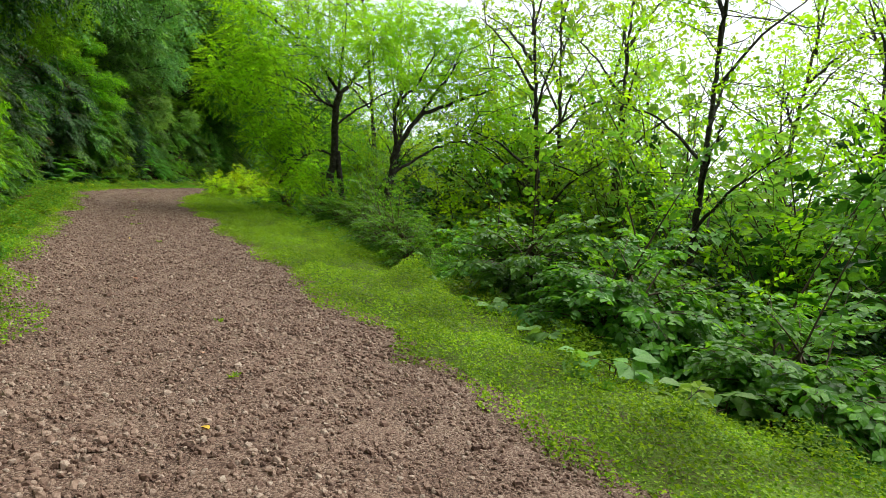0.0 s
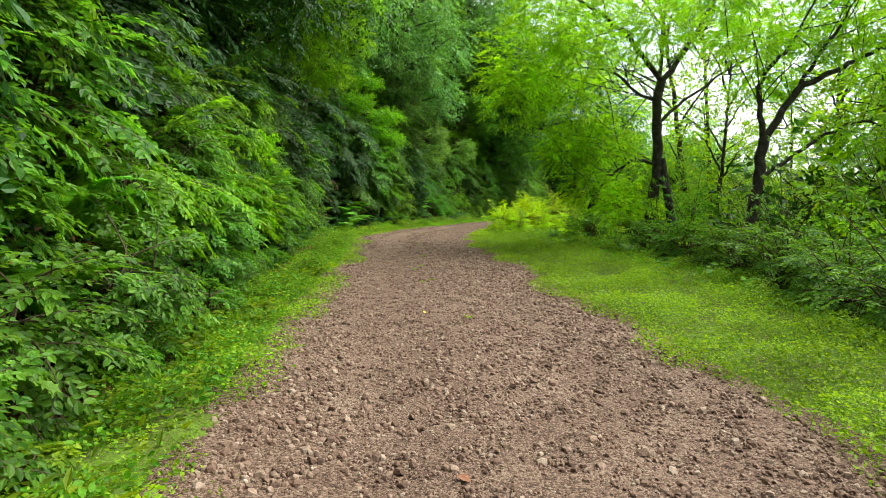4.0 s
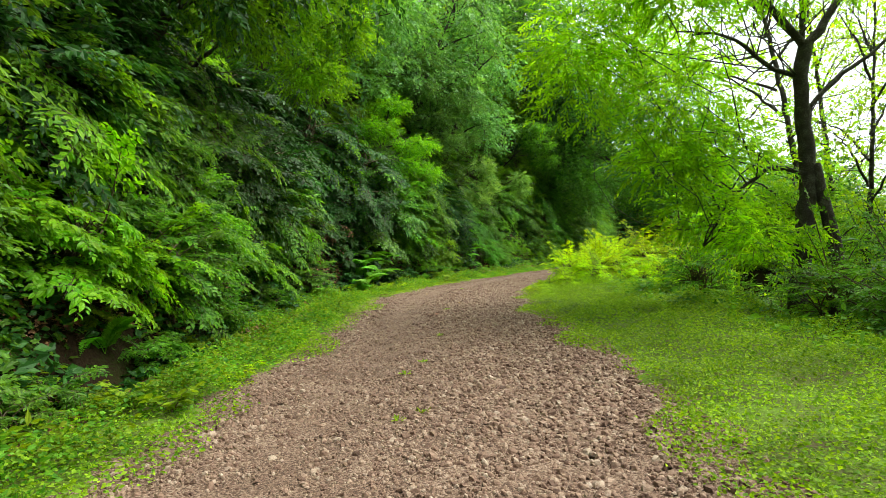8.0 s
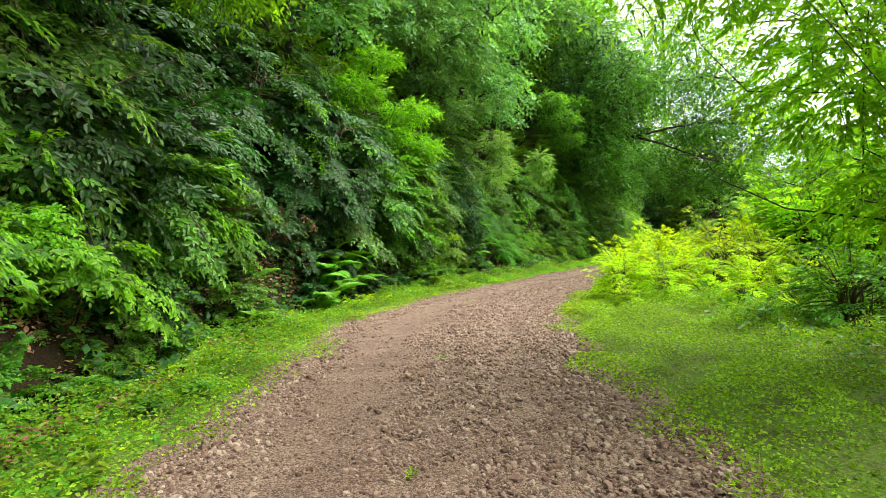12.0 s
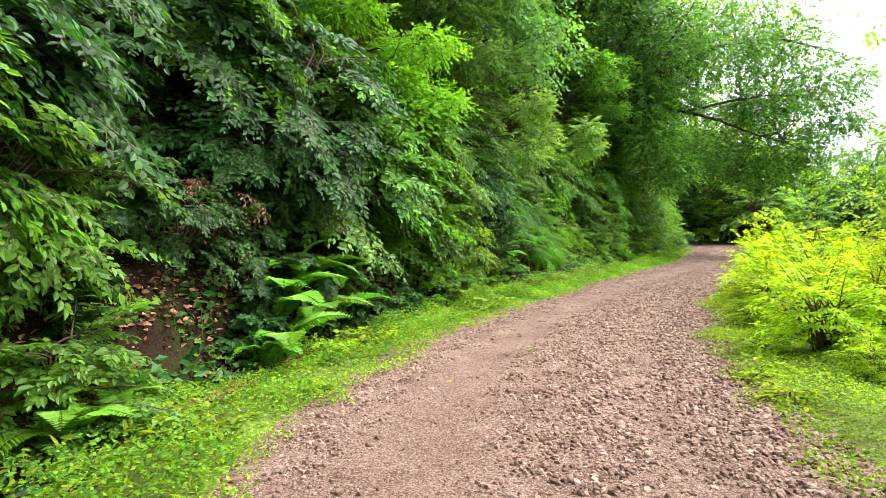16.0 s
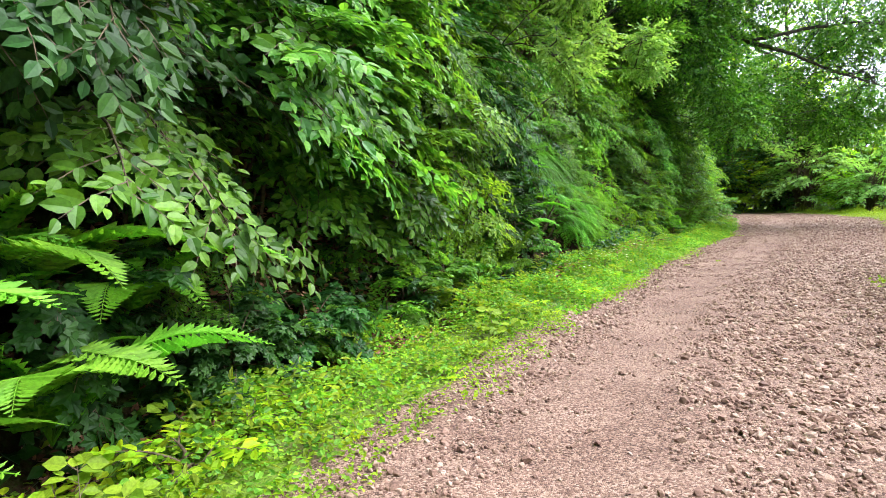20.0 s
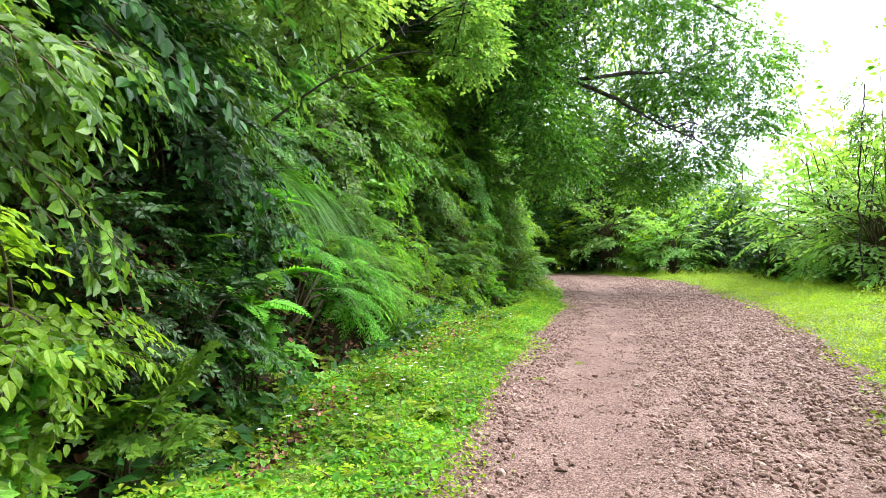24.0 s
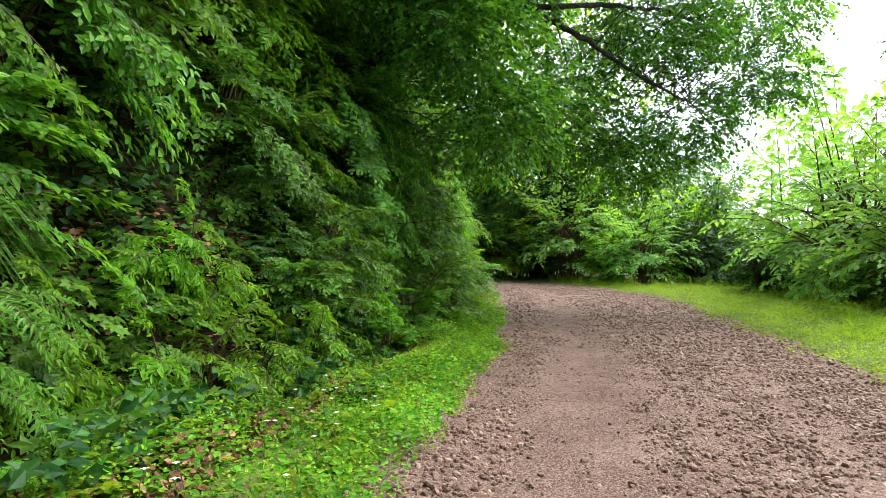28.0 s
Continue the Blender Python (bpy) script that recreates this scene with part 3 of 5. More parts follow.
def fern(xy, z, count=7, scale=1.0, facing=0.0, fan=360.0, label="bright green fern with arching fronds on the bank"):
    """A fern whose fronds spread over the fan round its facing (degrees from +y)."""
    root = tagged(new("fern"), label, "fern", "ferns on the bank")
    root.location = (*xy, land(np.array([xy]))[0] if z is None else z)
    root.scale = (scale,) * 3
    for i in range(count):
        f = part("frond", FRONDS[i % 3], root)
        turn = facing + fan * ((i + 0.5) / count - 0.5) + rng.normal(0, 8)
        f.matrix_basis = pose(0, 0, 0.02, rng.uniform(14, 44), rng.normal(0, 10), -turn) @ Matrix.Diagonal((*(rng.uniform(0.75, 1.1),) * 3, 1))
    return root


def strips(p, d, length, width, bow, seg=4):
    """Arching grass blades from p along d that bow over by their length times bow."""
    m = len(p)
    u = np.linspace(0, 1, seg + 1)
    side = unit(np.cross(d, np.array([0, 0, 1.0]) + rng.normal(0, 0.3, (m, 3))))
    mid = p[:, None] + d[:, None] * (u[None, :, None] * length[:, None, None]) - np.array([0, 0, 1.0]) * (bow * length)[:, None, None] * (u ** 2.2)[None, :, None]
    mid += (unit(d * np.array([1, 1, 0.0]) + 1e-6) * (0.45 * bow * length)[:, None])[:, None] * (u ** 2)[None, :, None]
    w = (width[:, None] * (1 - u[None] ** 2 * 0.95))[..., None] * side[:, None]
    v = np.stack([mid - w, mid + w], 2).reshape(-1, 3)
    i = np.arange(seg)[:, None] * 2 + np.array([0, 1, 3, 2])[None]
    return v, (i[None] + 2 * (seg + 1) * np.arange(m)[:, None, None]).reshape(-1, 4)


def grass_tuft(name, label, xy, z, count, length, bow, material="grass", width=0.006, radius=0.12, toward=(0, 0)):
    root = tagged(new(name), label, "grass")
    root.location = (*xy, land(np.array([xy]))[0] - 0.02 if z is None else z)
    a = rng.uniform(0, 2 * np.pi, count)
    p = np.stack([np.cos(a), np.sin(a), 0 * a], 1) * radius * rng.uniform(0, 1, (count, 1))
    d = unit(np.stack([np.cos(a) * 0.45 + toward[0], np.sin(a) * 0.45 + toward[1], np.ones(count)], 1) + rng.normal(0, 0.15, (count, 3)))
    part("blade", put_mesh(name + "_blade", *strips(p, d, length * rng.uniform(0.5, 1.1, count), np.full(count, width), np.full(count, bow) * rng.uniform(0.6, 1.3, count), 6), MAT[material]), root)
    return root

# ---- verges: mossy strips under the herbs and grass ----
MAT["moss"] = rough_material("mossy_verge", [(0.34, (0.075, 0.050, 0.028)), (0.43, (0.070, 0.088, 0.012)), (0.6, (0.11, 0.185, 0.012))], 2.2, 40, 0.95, 0.8, 0.03)


def verge_strip(name, label, sign, outer):
    a = np.arange(-20, 80, 0.16)
    u = np.linspace(0, 1, 18) ** 1.8
    wide = outer(a)
    inner = 0.08 + 0.12 * np.sin(a * 1.9 + sign) + 0.09 * np.sin(a * 4.7) + 0.06 * np.sin(a * 0.63)
    off = inner[:, None] + u[None] * (wide - inner)[:, None]
    xy = by_edge(a[:, None], sign, off).reshape(-1, 2)
    rise = np.clip((off - inner[:, None]) / 0.5, 0, 1).ravel()
    z = land(xy) - 0.012 + 0.05 * rise + 0.016 * waves(xy, 6, 1) + 0.012 * waves(xy, 15, 2) - 0.12 * np.tile(np.clip((u - 0.9) / 0.1, 0, 1), len(a))
    f = grid_faces(len(a), len(u))
    return tagged(new(name, put_mesh(name, np.c_[xy, z], f if sign > 0 else f[:, ::-1], MAT["moss"], False)), label, "verge", kind="structure")


verge_left = verge_strip("verge_left", "mossy damp soil along the foot of the bank", -1, lambda a: np.interp(a, *FOOT) - 0.05)
verge_right = verge_strip("verge_right", "mossy ground under the grass beside the track", 1, lambda a: np.interp(a, *VERGE) + 0.6)

# ---- the wooded bank beside the track ----
BANK = "bushes on the bank"
kinds = {
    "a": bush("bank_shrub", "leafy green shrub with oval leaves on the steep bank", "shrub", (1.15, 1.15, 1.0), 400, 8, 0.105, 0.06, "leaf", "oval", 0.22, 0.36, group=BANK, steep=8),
    "b": bush("bank_shrub", "green shrub with glossy leaves on the bank, darkened for shade", "shrub", (1.1, 1.1, 1.0), 400, 8, 0.105, 0.064, "deep_shade", "oval", 0.22, 0.36, group=BANK, steep=8),
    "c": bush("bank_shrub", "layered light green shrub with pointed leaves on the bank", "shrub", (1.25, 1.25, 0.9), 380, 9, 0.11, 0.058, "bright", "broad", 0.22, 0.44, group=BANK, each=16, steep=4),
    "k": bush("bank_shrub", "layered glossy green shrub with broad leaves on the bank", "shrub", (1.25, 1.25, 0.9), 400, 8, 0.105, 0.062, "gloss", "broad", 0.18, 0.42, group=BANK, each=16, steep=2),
    "d": bush("vine_thicket", "thicket of lobed vine leaves hanging on the bank, darkened for shade", "vine", (0.9, 0.9, 0.8), 230, 5, 0.125, 0.115, "deep_shade", "lobed", 0.4, 0.3, group=BANK),
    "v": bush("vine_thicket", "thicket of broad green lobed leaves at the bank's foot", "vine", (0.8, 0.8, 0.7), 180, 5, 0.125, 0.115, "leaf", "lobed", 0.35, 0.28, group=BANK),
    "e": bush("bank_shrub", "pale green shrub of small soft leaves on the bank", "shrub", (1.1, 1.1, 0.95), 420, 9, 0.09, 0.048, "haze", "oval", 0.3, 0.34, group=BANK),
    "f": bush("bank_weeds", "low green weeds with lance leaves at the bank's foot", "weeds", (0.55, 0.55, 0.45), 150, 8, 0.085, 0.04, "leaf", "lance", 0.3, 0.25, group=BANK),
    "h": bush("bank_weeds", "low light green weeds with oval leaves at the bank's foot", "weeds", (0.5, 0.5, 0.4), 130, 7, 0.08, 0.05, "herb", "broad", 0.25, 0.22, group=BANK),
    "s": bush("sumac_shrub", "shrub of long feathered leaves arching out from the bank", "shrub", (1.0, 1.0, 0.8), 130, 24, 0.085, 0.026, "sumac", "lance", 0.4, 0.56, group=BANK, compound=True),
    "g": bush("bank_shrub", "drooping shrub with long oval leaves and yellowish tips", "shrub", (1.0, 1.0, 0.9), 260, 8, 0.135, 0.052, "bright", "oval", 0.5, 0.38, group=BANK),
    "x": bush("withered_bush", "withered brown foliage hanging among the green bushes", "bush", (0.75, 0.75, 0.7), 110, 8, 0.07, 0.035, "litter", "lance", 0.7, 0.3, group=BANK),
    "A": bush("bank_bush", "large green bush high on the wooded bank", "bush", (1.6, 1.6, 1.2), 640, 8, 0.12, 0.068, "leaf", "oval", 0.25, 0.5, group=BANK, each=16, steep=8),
    "B": bush("bank_bush", "large green bush high on the wooded bank, darkened for shade", "bush", (1.6, 1.6, 1.2), 640, 8, 0.12, 0.072, "deep_shade", "oval", 0.25, 0.5, group=BANK, each=16, steep=8),
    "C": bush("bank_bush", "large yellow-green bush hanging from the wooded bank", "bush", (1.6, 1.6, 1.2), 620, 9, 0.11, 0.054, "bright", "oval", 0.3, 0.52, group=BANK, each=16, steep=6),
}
# rows up the bank: off the track's edge, gap, least and most scale, lean; kinds by stretches of the track, darkened
# ones where shade falls
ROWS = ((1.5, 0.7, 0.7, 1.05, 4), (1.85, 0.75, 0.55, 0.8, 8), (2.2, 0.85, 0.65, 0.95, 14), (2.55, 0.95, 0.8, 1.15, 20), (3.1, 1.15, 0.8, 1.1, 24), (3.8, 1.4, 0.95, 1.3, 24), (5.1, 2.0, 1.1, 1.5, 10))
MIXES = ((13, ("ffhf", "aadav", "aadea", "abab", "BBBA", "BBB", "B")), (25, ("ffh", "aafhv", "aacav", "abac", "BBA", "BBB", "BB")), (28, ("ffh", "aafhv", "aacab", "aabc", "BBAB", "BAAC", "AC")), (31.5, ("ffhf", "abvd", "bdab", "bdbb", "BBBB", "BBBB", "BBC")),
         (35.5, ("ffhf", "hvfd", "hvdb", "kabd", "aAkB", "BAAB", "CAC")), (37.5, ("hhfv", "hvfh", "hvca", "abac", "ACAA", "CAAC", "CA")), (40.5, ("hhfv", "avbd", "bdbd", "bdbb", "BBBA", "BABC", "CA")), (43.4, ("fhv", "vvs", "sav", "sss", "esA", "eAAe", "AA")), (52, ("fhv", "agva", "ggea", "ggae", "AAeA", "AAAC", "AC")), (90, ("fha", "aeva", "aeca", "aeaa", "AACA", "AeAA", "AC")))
CLEAR = [(-0.45, 30.4, 0.4), (0.1, 31.6, 0.7), (0.35, 32.4, 0.85), (-0.1, 32.8, 0.6), (6.15, 42.9, 0.65), (6.5, 44.0, 0.7), (7.4, 45.2, 0.6), (8.4, 46.1, 0.55),  (-2.0, 11.6, 0.4), (5.2, 41.6, 0.6), (6.0, 42.6, 0.6), (7.9, 44.9, 0.4)]    # ferns and fallen leaves show here
spots = []
for row, (off, gap, low, high, lean) in enumerate(ROWS):
    for a in np.arange(-7 if row < 5 else -3, 80, gap):
        a2, off2 = a + rng.normal(0, 0.22 * gap), off - 1.55 + np.interp(a, *FOOT) + rng.normal(0, 0.12 + 0.03 * row)
        mix = next(m for top, m in MIXES if a2 < top)[row]
        xy = beside(a2, -off2)
        if row < 3 and 40 < a2 < 46.6 or row < 3 and any(math.hypot(xy[0] - x, xy[1] - y) < r for x, y, r in CLEAR):
            continue
        spots.append((mix[rng.integers(len(mix))], tuple(xy), rng.uniform(0, 360), rng.uniform(low, high), lean_out(a2, lean + (np.interp(a2, [26, 33], [-8, 0]) if row > 1 else 0) + rng.normal(0, 8)) @ pose(0, 0, 0, rng.normal(0, 8), rng.normal(0, 8), 0)))
# bushes that stand out from the rest: kind, along, off the edge, scale, lean
for k, a, off, s, lean in (("A", 33.0, 3.4, 1.2, 40), ("k", 32.2, 2.7, 1.15, 30), ("k", 33.2, 2.7, 1.2, 30), ("k", 34.2, 2.8, 1.15, 30), ("k", 34.6, 2.5, 1.0, 30), ("c", 35.4, 2.9, 1.0, 30), ("k", 33.6, 3.3, 1.2, 40), ("A", 34.6, 3.4, 1.1, 40), ("c", 37.6, 3.4, 1.0, 40),
                           ("e", 38.3, 3.7, 1.3, 66), ("e", 39.1, 3.8, 1.2, 62), ("e", 41.0, 3.9, 1.1, 64), ("e", 41.6, 4.0, 1.0, 60), ("s", 41.0, 2.9, 1.0, 46), ("s", 41.7, 3.0, 1.0, 48), ("s", 42.4, 3.1, 1.0, 50), ("s", 43.0, 3.1, 0.95, 50), ("s", 42.2, 3.2, 0.8, 30),
                           ("g", 44.0, 3.1, 1.0, 46), ("g", 44.7, 2.9, 1.0, 46), ("g", 45.5, 2.7, 1.0, 44), ("g", 46.3, 2.6, 0.95, 42), ("g", 47.4, 2.7, 1.0, 44), ("g", 48.6, 2.8, 1.05, 48), ("g", 49.6, 2.6, 1.0, 45), ("v", 44.0, 3.2, 0.9, 20), ("v", 43.4, 3.3, 0.9, 20), ("v", 42.4, 3.2, 0.85, 20), ("v", 41.4, 3.1, 0.85, 20), ("v", 45.0, 3.0, 0.85, 20),
                           ("A", 26.5, 3.2, 1.1, 48), ("B", 28.0, 3.6, 1.1, 48), ("b", 26.0, 2.7, 1.0, 40), ("C", 31.5, 4.0, 1.2, 50), ("C", 36.0, 3.9, 1.2, 55), ("A", 40.0, 4.6, 1.2, 50), ("C", 11.5, 3.3, 1.0, 48), ("C", 18.5, 3.4, 1.0, 50), ("c", 24.5, 2.9, 1.1, 45), ("c", 22.0, 3.0, 1.1, 45), ("d", 31.4, 2.3, 1.0, 40), ("d", 30.6, 2.5, 1.0, 40), ("d", 32.4, 2.0, 0.9, 35), ("d", 33.2, 2.0, 0.9, 35), ("d", 30.2, 2.2, 0.8, 35), ("b", 31.0, 2.9, 1.1, 48), ("b", 29.8, 2.8, 1.1, 48), ("x", 30.4, 2.9, 1.0, 50), ("x", 30.9, 3.2, 0.9, 55), ("h", 35.4, 1.6, 1.2, 5), ("h", 36.2, 1.7, 1.2, 5), ("v", 35.0, 2.1, 0.9, 15), ("v", 35.8, 2.2, 0.9, 20), ("v", 36.6, 2.2, 0.9, 20), ("v", 37.6, 2.1, 0.9, 20)):
    spots.append((k, tuple(beside(a, -off + 0.3)), rng.uniform(0, 360), s, lean_out(a, 0.5 * lean)))
scatter(kinds, spots)

# ---- the wood above the bank ----
WOOD = "trees of the wood"
woods = {
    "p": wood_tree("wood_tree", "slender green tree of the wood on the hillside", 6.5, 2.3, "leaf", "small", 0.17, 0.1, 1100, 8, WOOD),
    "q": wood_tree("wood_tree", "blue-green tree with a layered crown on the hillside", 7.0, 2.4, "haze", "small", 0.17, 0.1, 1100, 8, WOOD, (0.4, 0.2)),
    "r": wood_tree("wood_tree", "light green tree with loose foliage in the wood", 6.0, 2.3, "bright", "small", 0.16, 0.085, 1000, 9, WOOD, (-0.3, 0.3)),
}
woods["s"] = wood_tree("wood_tree", "tree that leans out over the bank, shade put into its dark leaves", 7.0, 2.4, "deep_shade", "small", 0.17, 0.1, 1100, 8, WOOD, (0.3, -0.2))
woods["t"] = wood_tree("valley_tree", "tall light green tree rising from the valley", 12.5, 3.0, "valley", "small", 0.17, 0.095, 640, 7, "trees of the valley", (0.5, 0.3), 0.25, 22)
woods["u"] = wood_tree("valley_tree", "tall green tree with an open crown in the valley", 13.0, 3.0, "valley", "small", 0.17, 0.095, 560, 7, "trees of the valley", (-0.4, 0.5), 0.25, 22)
spots = []
for off, gap, low, high in ((6.2, 3.0, 0.75, 1.0), (8.6, 3.2, 0.9, 1.25), (11.5, 3.8, 1.1, 1.5), (16, 5, 1.4, 1.9)):
    for a in np.arange(4, 84, gap):
        xy = beside(a + rng.normal(0, 0.8), -(off + rng.normal(0, 0.6)))
        spots.append(("ppqqr"[rng.integers(5)], tuple(xy), rng.uniform(0, 360), rng.uniform(low, high), (rng.normal(0, 4), rng.normal(0, 4))))
for x, y, k, s in ((5.0, 49.5, "r", 1.6), (8.0, 52.0, "q", 1.5), (3.0, 47.5, "r", 1.6), (9.5, 55.5, "r", 1.7), (12.5, 59.0, "q", 1.6), (16.0, 62.5, "p", 1.7), (18.5, 67.5, "q", 1.7), (-0.5, 44.5, "r", 1.5), (3.6, 46.0, "p", 0.85), (6.8, 55, "p", 1.2), (10.0, 57.0, "q", 1.2), (13.5, 60, "p", 1.1), (15.5, 63.5, "q", 1.1), (16.5, 69, "p", 1.2), (12, 66, "q", 1.4), (1.2, 43.5, "r", 0.8), (-1.0, 40, "q", 0.9), (6.5, 51, "q", 1.9), (9, 54, "q", 2.0), (11.5, 57.5, "q", 2.0), (4, 49, "q", 1.8), (2, 46, "q", 1.6)):
    spots.append((k, (x, y), rng.uniform(0, 360), s, (rng.normal(0, 4), rng.normal(0, 4))))
for a in np.r_[np.arange(2, 24, 2.6), np.arange(52, 60, 3.0)]:     # trees that reach out over the bank, added mostly out of view to shade it
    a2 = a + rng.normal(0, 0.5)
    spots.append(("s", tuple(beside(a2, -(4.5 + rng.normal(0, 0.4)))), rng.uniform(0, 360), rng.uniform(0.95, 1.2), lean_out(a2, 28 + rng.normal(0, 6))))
for a in np.arange(32, 43, 3.2):      # unseen crowns added high above the bank to hold off sky light
    spots.append(("q", tuple(beside(a + rng.normal(0, 0.4), -(5.3 + rng.normal(0, 0.3)))), rng.uniform(0, 360), rng.uniform(1.0, 1.2), lean_out(a, 22 + rng.normal(0, 4))))
for x, y, k, s in ((38.5, 60, "p", 0.95), (34.5, 64.5, "q", 1.0), (31, 68, "p", 1.0), (27, 73, "q", 1.1), (41, 66, "p", 1.1), (36, 70, "q", 1.1), (44, 60, "q", 1.0), (29.5, 71.5, "r", 0.9), (23.5, 75, "q", 1.2), (37, 55, "r", 0.7), (42, 53, "p", 0.75)):
    spots.append((k, (x, y), rng.uniform(0, 360), s, (0, 0)))
# the wood beyond the bend, and down in the valley beside the track
for x, y, k, s in ((16, 70, "t", 1.3), (20, 74, "t", 1.35), (24.5, 72.5, "t", 1.4), (28, 70.5, "t", 1.3), (31, 73.5, "u", 1.4), (26, 80, "u", 1.4), (28, 74, "q", 1.5), (33, 72, "p", 1.4), (24, 80, "q", 1.6), (38, 70, "q", 1.3), (30, 82, "p", 1.7), (20, 86, "q", 1.7), (43, 74, "p", 1.3), (36, 80, "q", 1.5),
                   (14.8, 10.5, "t", 0.85), (16.5, 5.5, "t", 0.9), (20, 8.5, "t", 0.9), (18.5, 16.5, "u", 0.85), (24.5, 14, "t", 0.95), (16, 17.5, "t", 0.9), (19.5, 20.5, "u", 0.95), (24, 24, "t", 1.0), (22, 31, "t", 0.95), (17.5, 35, "t", 0.9), (15.8, 30.6, "t", 0.75), (20.5, 38, "u", 0.85), (20, 1.5, "t", 0.9), (23, 4, "u", 0.95), (23, 20, "t", 0.8), (27, 5, "t", 0.85), (19, 27.5, "t", 0.78), (23, 35, "t", 0.7), (15.5, 36.8, "r", 0.9), (18.2, 37.5, "r", 1.0),
                   (14.6, 30.6, "r", 0.85), (17.5, 31.5, "r", 1.0), (16.2, 34.0, "r", 0.85), (30, 12, "u", 0.95), (17, -3, "u", 0.8), (25, 29, "t", 0.8), (31, 25, "u", 0.85), (37, 20, "t", 1.0), (29, 36, "u", 0.7), (37, 33, "t", 0.9), (46, 46, "u", 0.7), (52, 55, "u", 0.7), (34, 6, "t", 1.0)):
    spots.append((k, (x, y), rng.uniform(0, 360), s * rng.uniform(0.92, 1.08), (rng.normal(0, 3), rng.normal(0, 3))))
scatter(woods, spots)

# ---- the two forked trees on the valley side ----
forked_tree("walnut_tree", "forked tree with dark bark and yellow-green feathered leaves", [
    ([(9.3, 23.7, -1.2), (9.35, 23.65, 0.3), (9.55, 23.6, 1.7), (9.64, 23.6, 2.6), (9.48, 23.6, 4.35), (9.65, 23.6, 5.05)], 0.19, 0.13),
    ([(10.1, 23.2, -1.2), (10.08, 23.3, 0.3), (9.88, 23.45, 1.5), (9.7, 23.55, 2.7)], 0.14, 0.11)],
    [([(9.62, 23.6, 4.95), (8.5, 23.5, 6.2), (6.9, 23.3, 7.1), (5.6, 23.2, 7.4)], 0.085, 0.02),
     ([(9.62, 23.6, 4.95), (10.2, 23.7, 5.6), (11.2, 23.8, 7.1), (11.8, 24, 8.4)], 0.09, 0.025),
     ([(9.6, 23.6, 2.5), (8.87, 23.5, 2.75), (7.93, 23.4, 2.1), (7.34, 23.3, 1.2)], 0.05, 0.015),
     ([(9.45, 23.6, 4.4), (8.7, 23.5, 4.56), (8.16, 23.4, 5.18), (6.98, 23.3, 5.2)], 0.055, 0.015),
     ([(9.55, 23.6, 5.0), (9.6, 23.5, 7.1), (9.5, 23.4, 8.6)], 0.06, 0.02),
     ([(9.5, 23.6, 3.7), (10.5, 23.7, 4.5), (11.9, 23.8, 5.45), (13.5, 23.9, 6.3)], 0.05, 0.014)],
    [((5.1, 23.4, 5.0), (0.9, 1.5, 1.5), 283), ((6.3, 23.0, 6.6), (1.5, 1.8, 1.1), 360), ((7.0, 23.8, 3.9), (1.1, 1.4, 0.9), 226), ((8.6, 23.3, 8.0), (1.8, 1.9, 1.1), 322),
     ((11.2, 23.8, 8.0), (1.8, 1.9, 1.2), 283), ((13.0, 23.8, 6.6), (1.4, 1.6, 0.9), 208), ((8.6, 22.2, 6.0), (1.2, 1.2, 0.7), 170), ((5.0, 22.0, 7.6), (1.3, 1.5, 1.0), 226),
     ((8.0, 25.4, 5.6), (1.3, 1.4, 0.9), 189), ((7.4, 23.3, 1.9), (0.8, 0.9, 0.55), 132), ((6.2, 24.6, 5.2), (1.2, 1.3, 0.9), 208), ((10.6, 22.5, 6.6), (1.0, 1.0, 0.6), 113), ((6.4, 21.6, 5.4), (0.9, 0.9, 0.7), 122), ((7.9, 23.6, 3.0), (0.8, 0.9, 0.5), 133), ((6.7, 23.5, 2.9), (0.7, 0.9, 0.5), 122), ((8.3, 23.0, 1.3), (0.8, 0.8, 0.4), 111)],
    13, 0.13, 0.052, "valley", "lance", 0.3, 0.5)
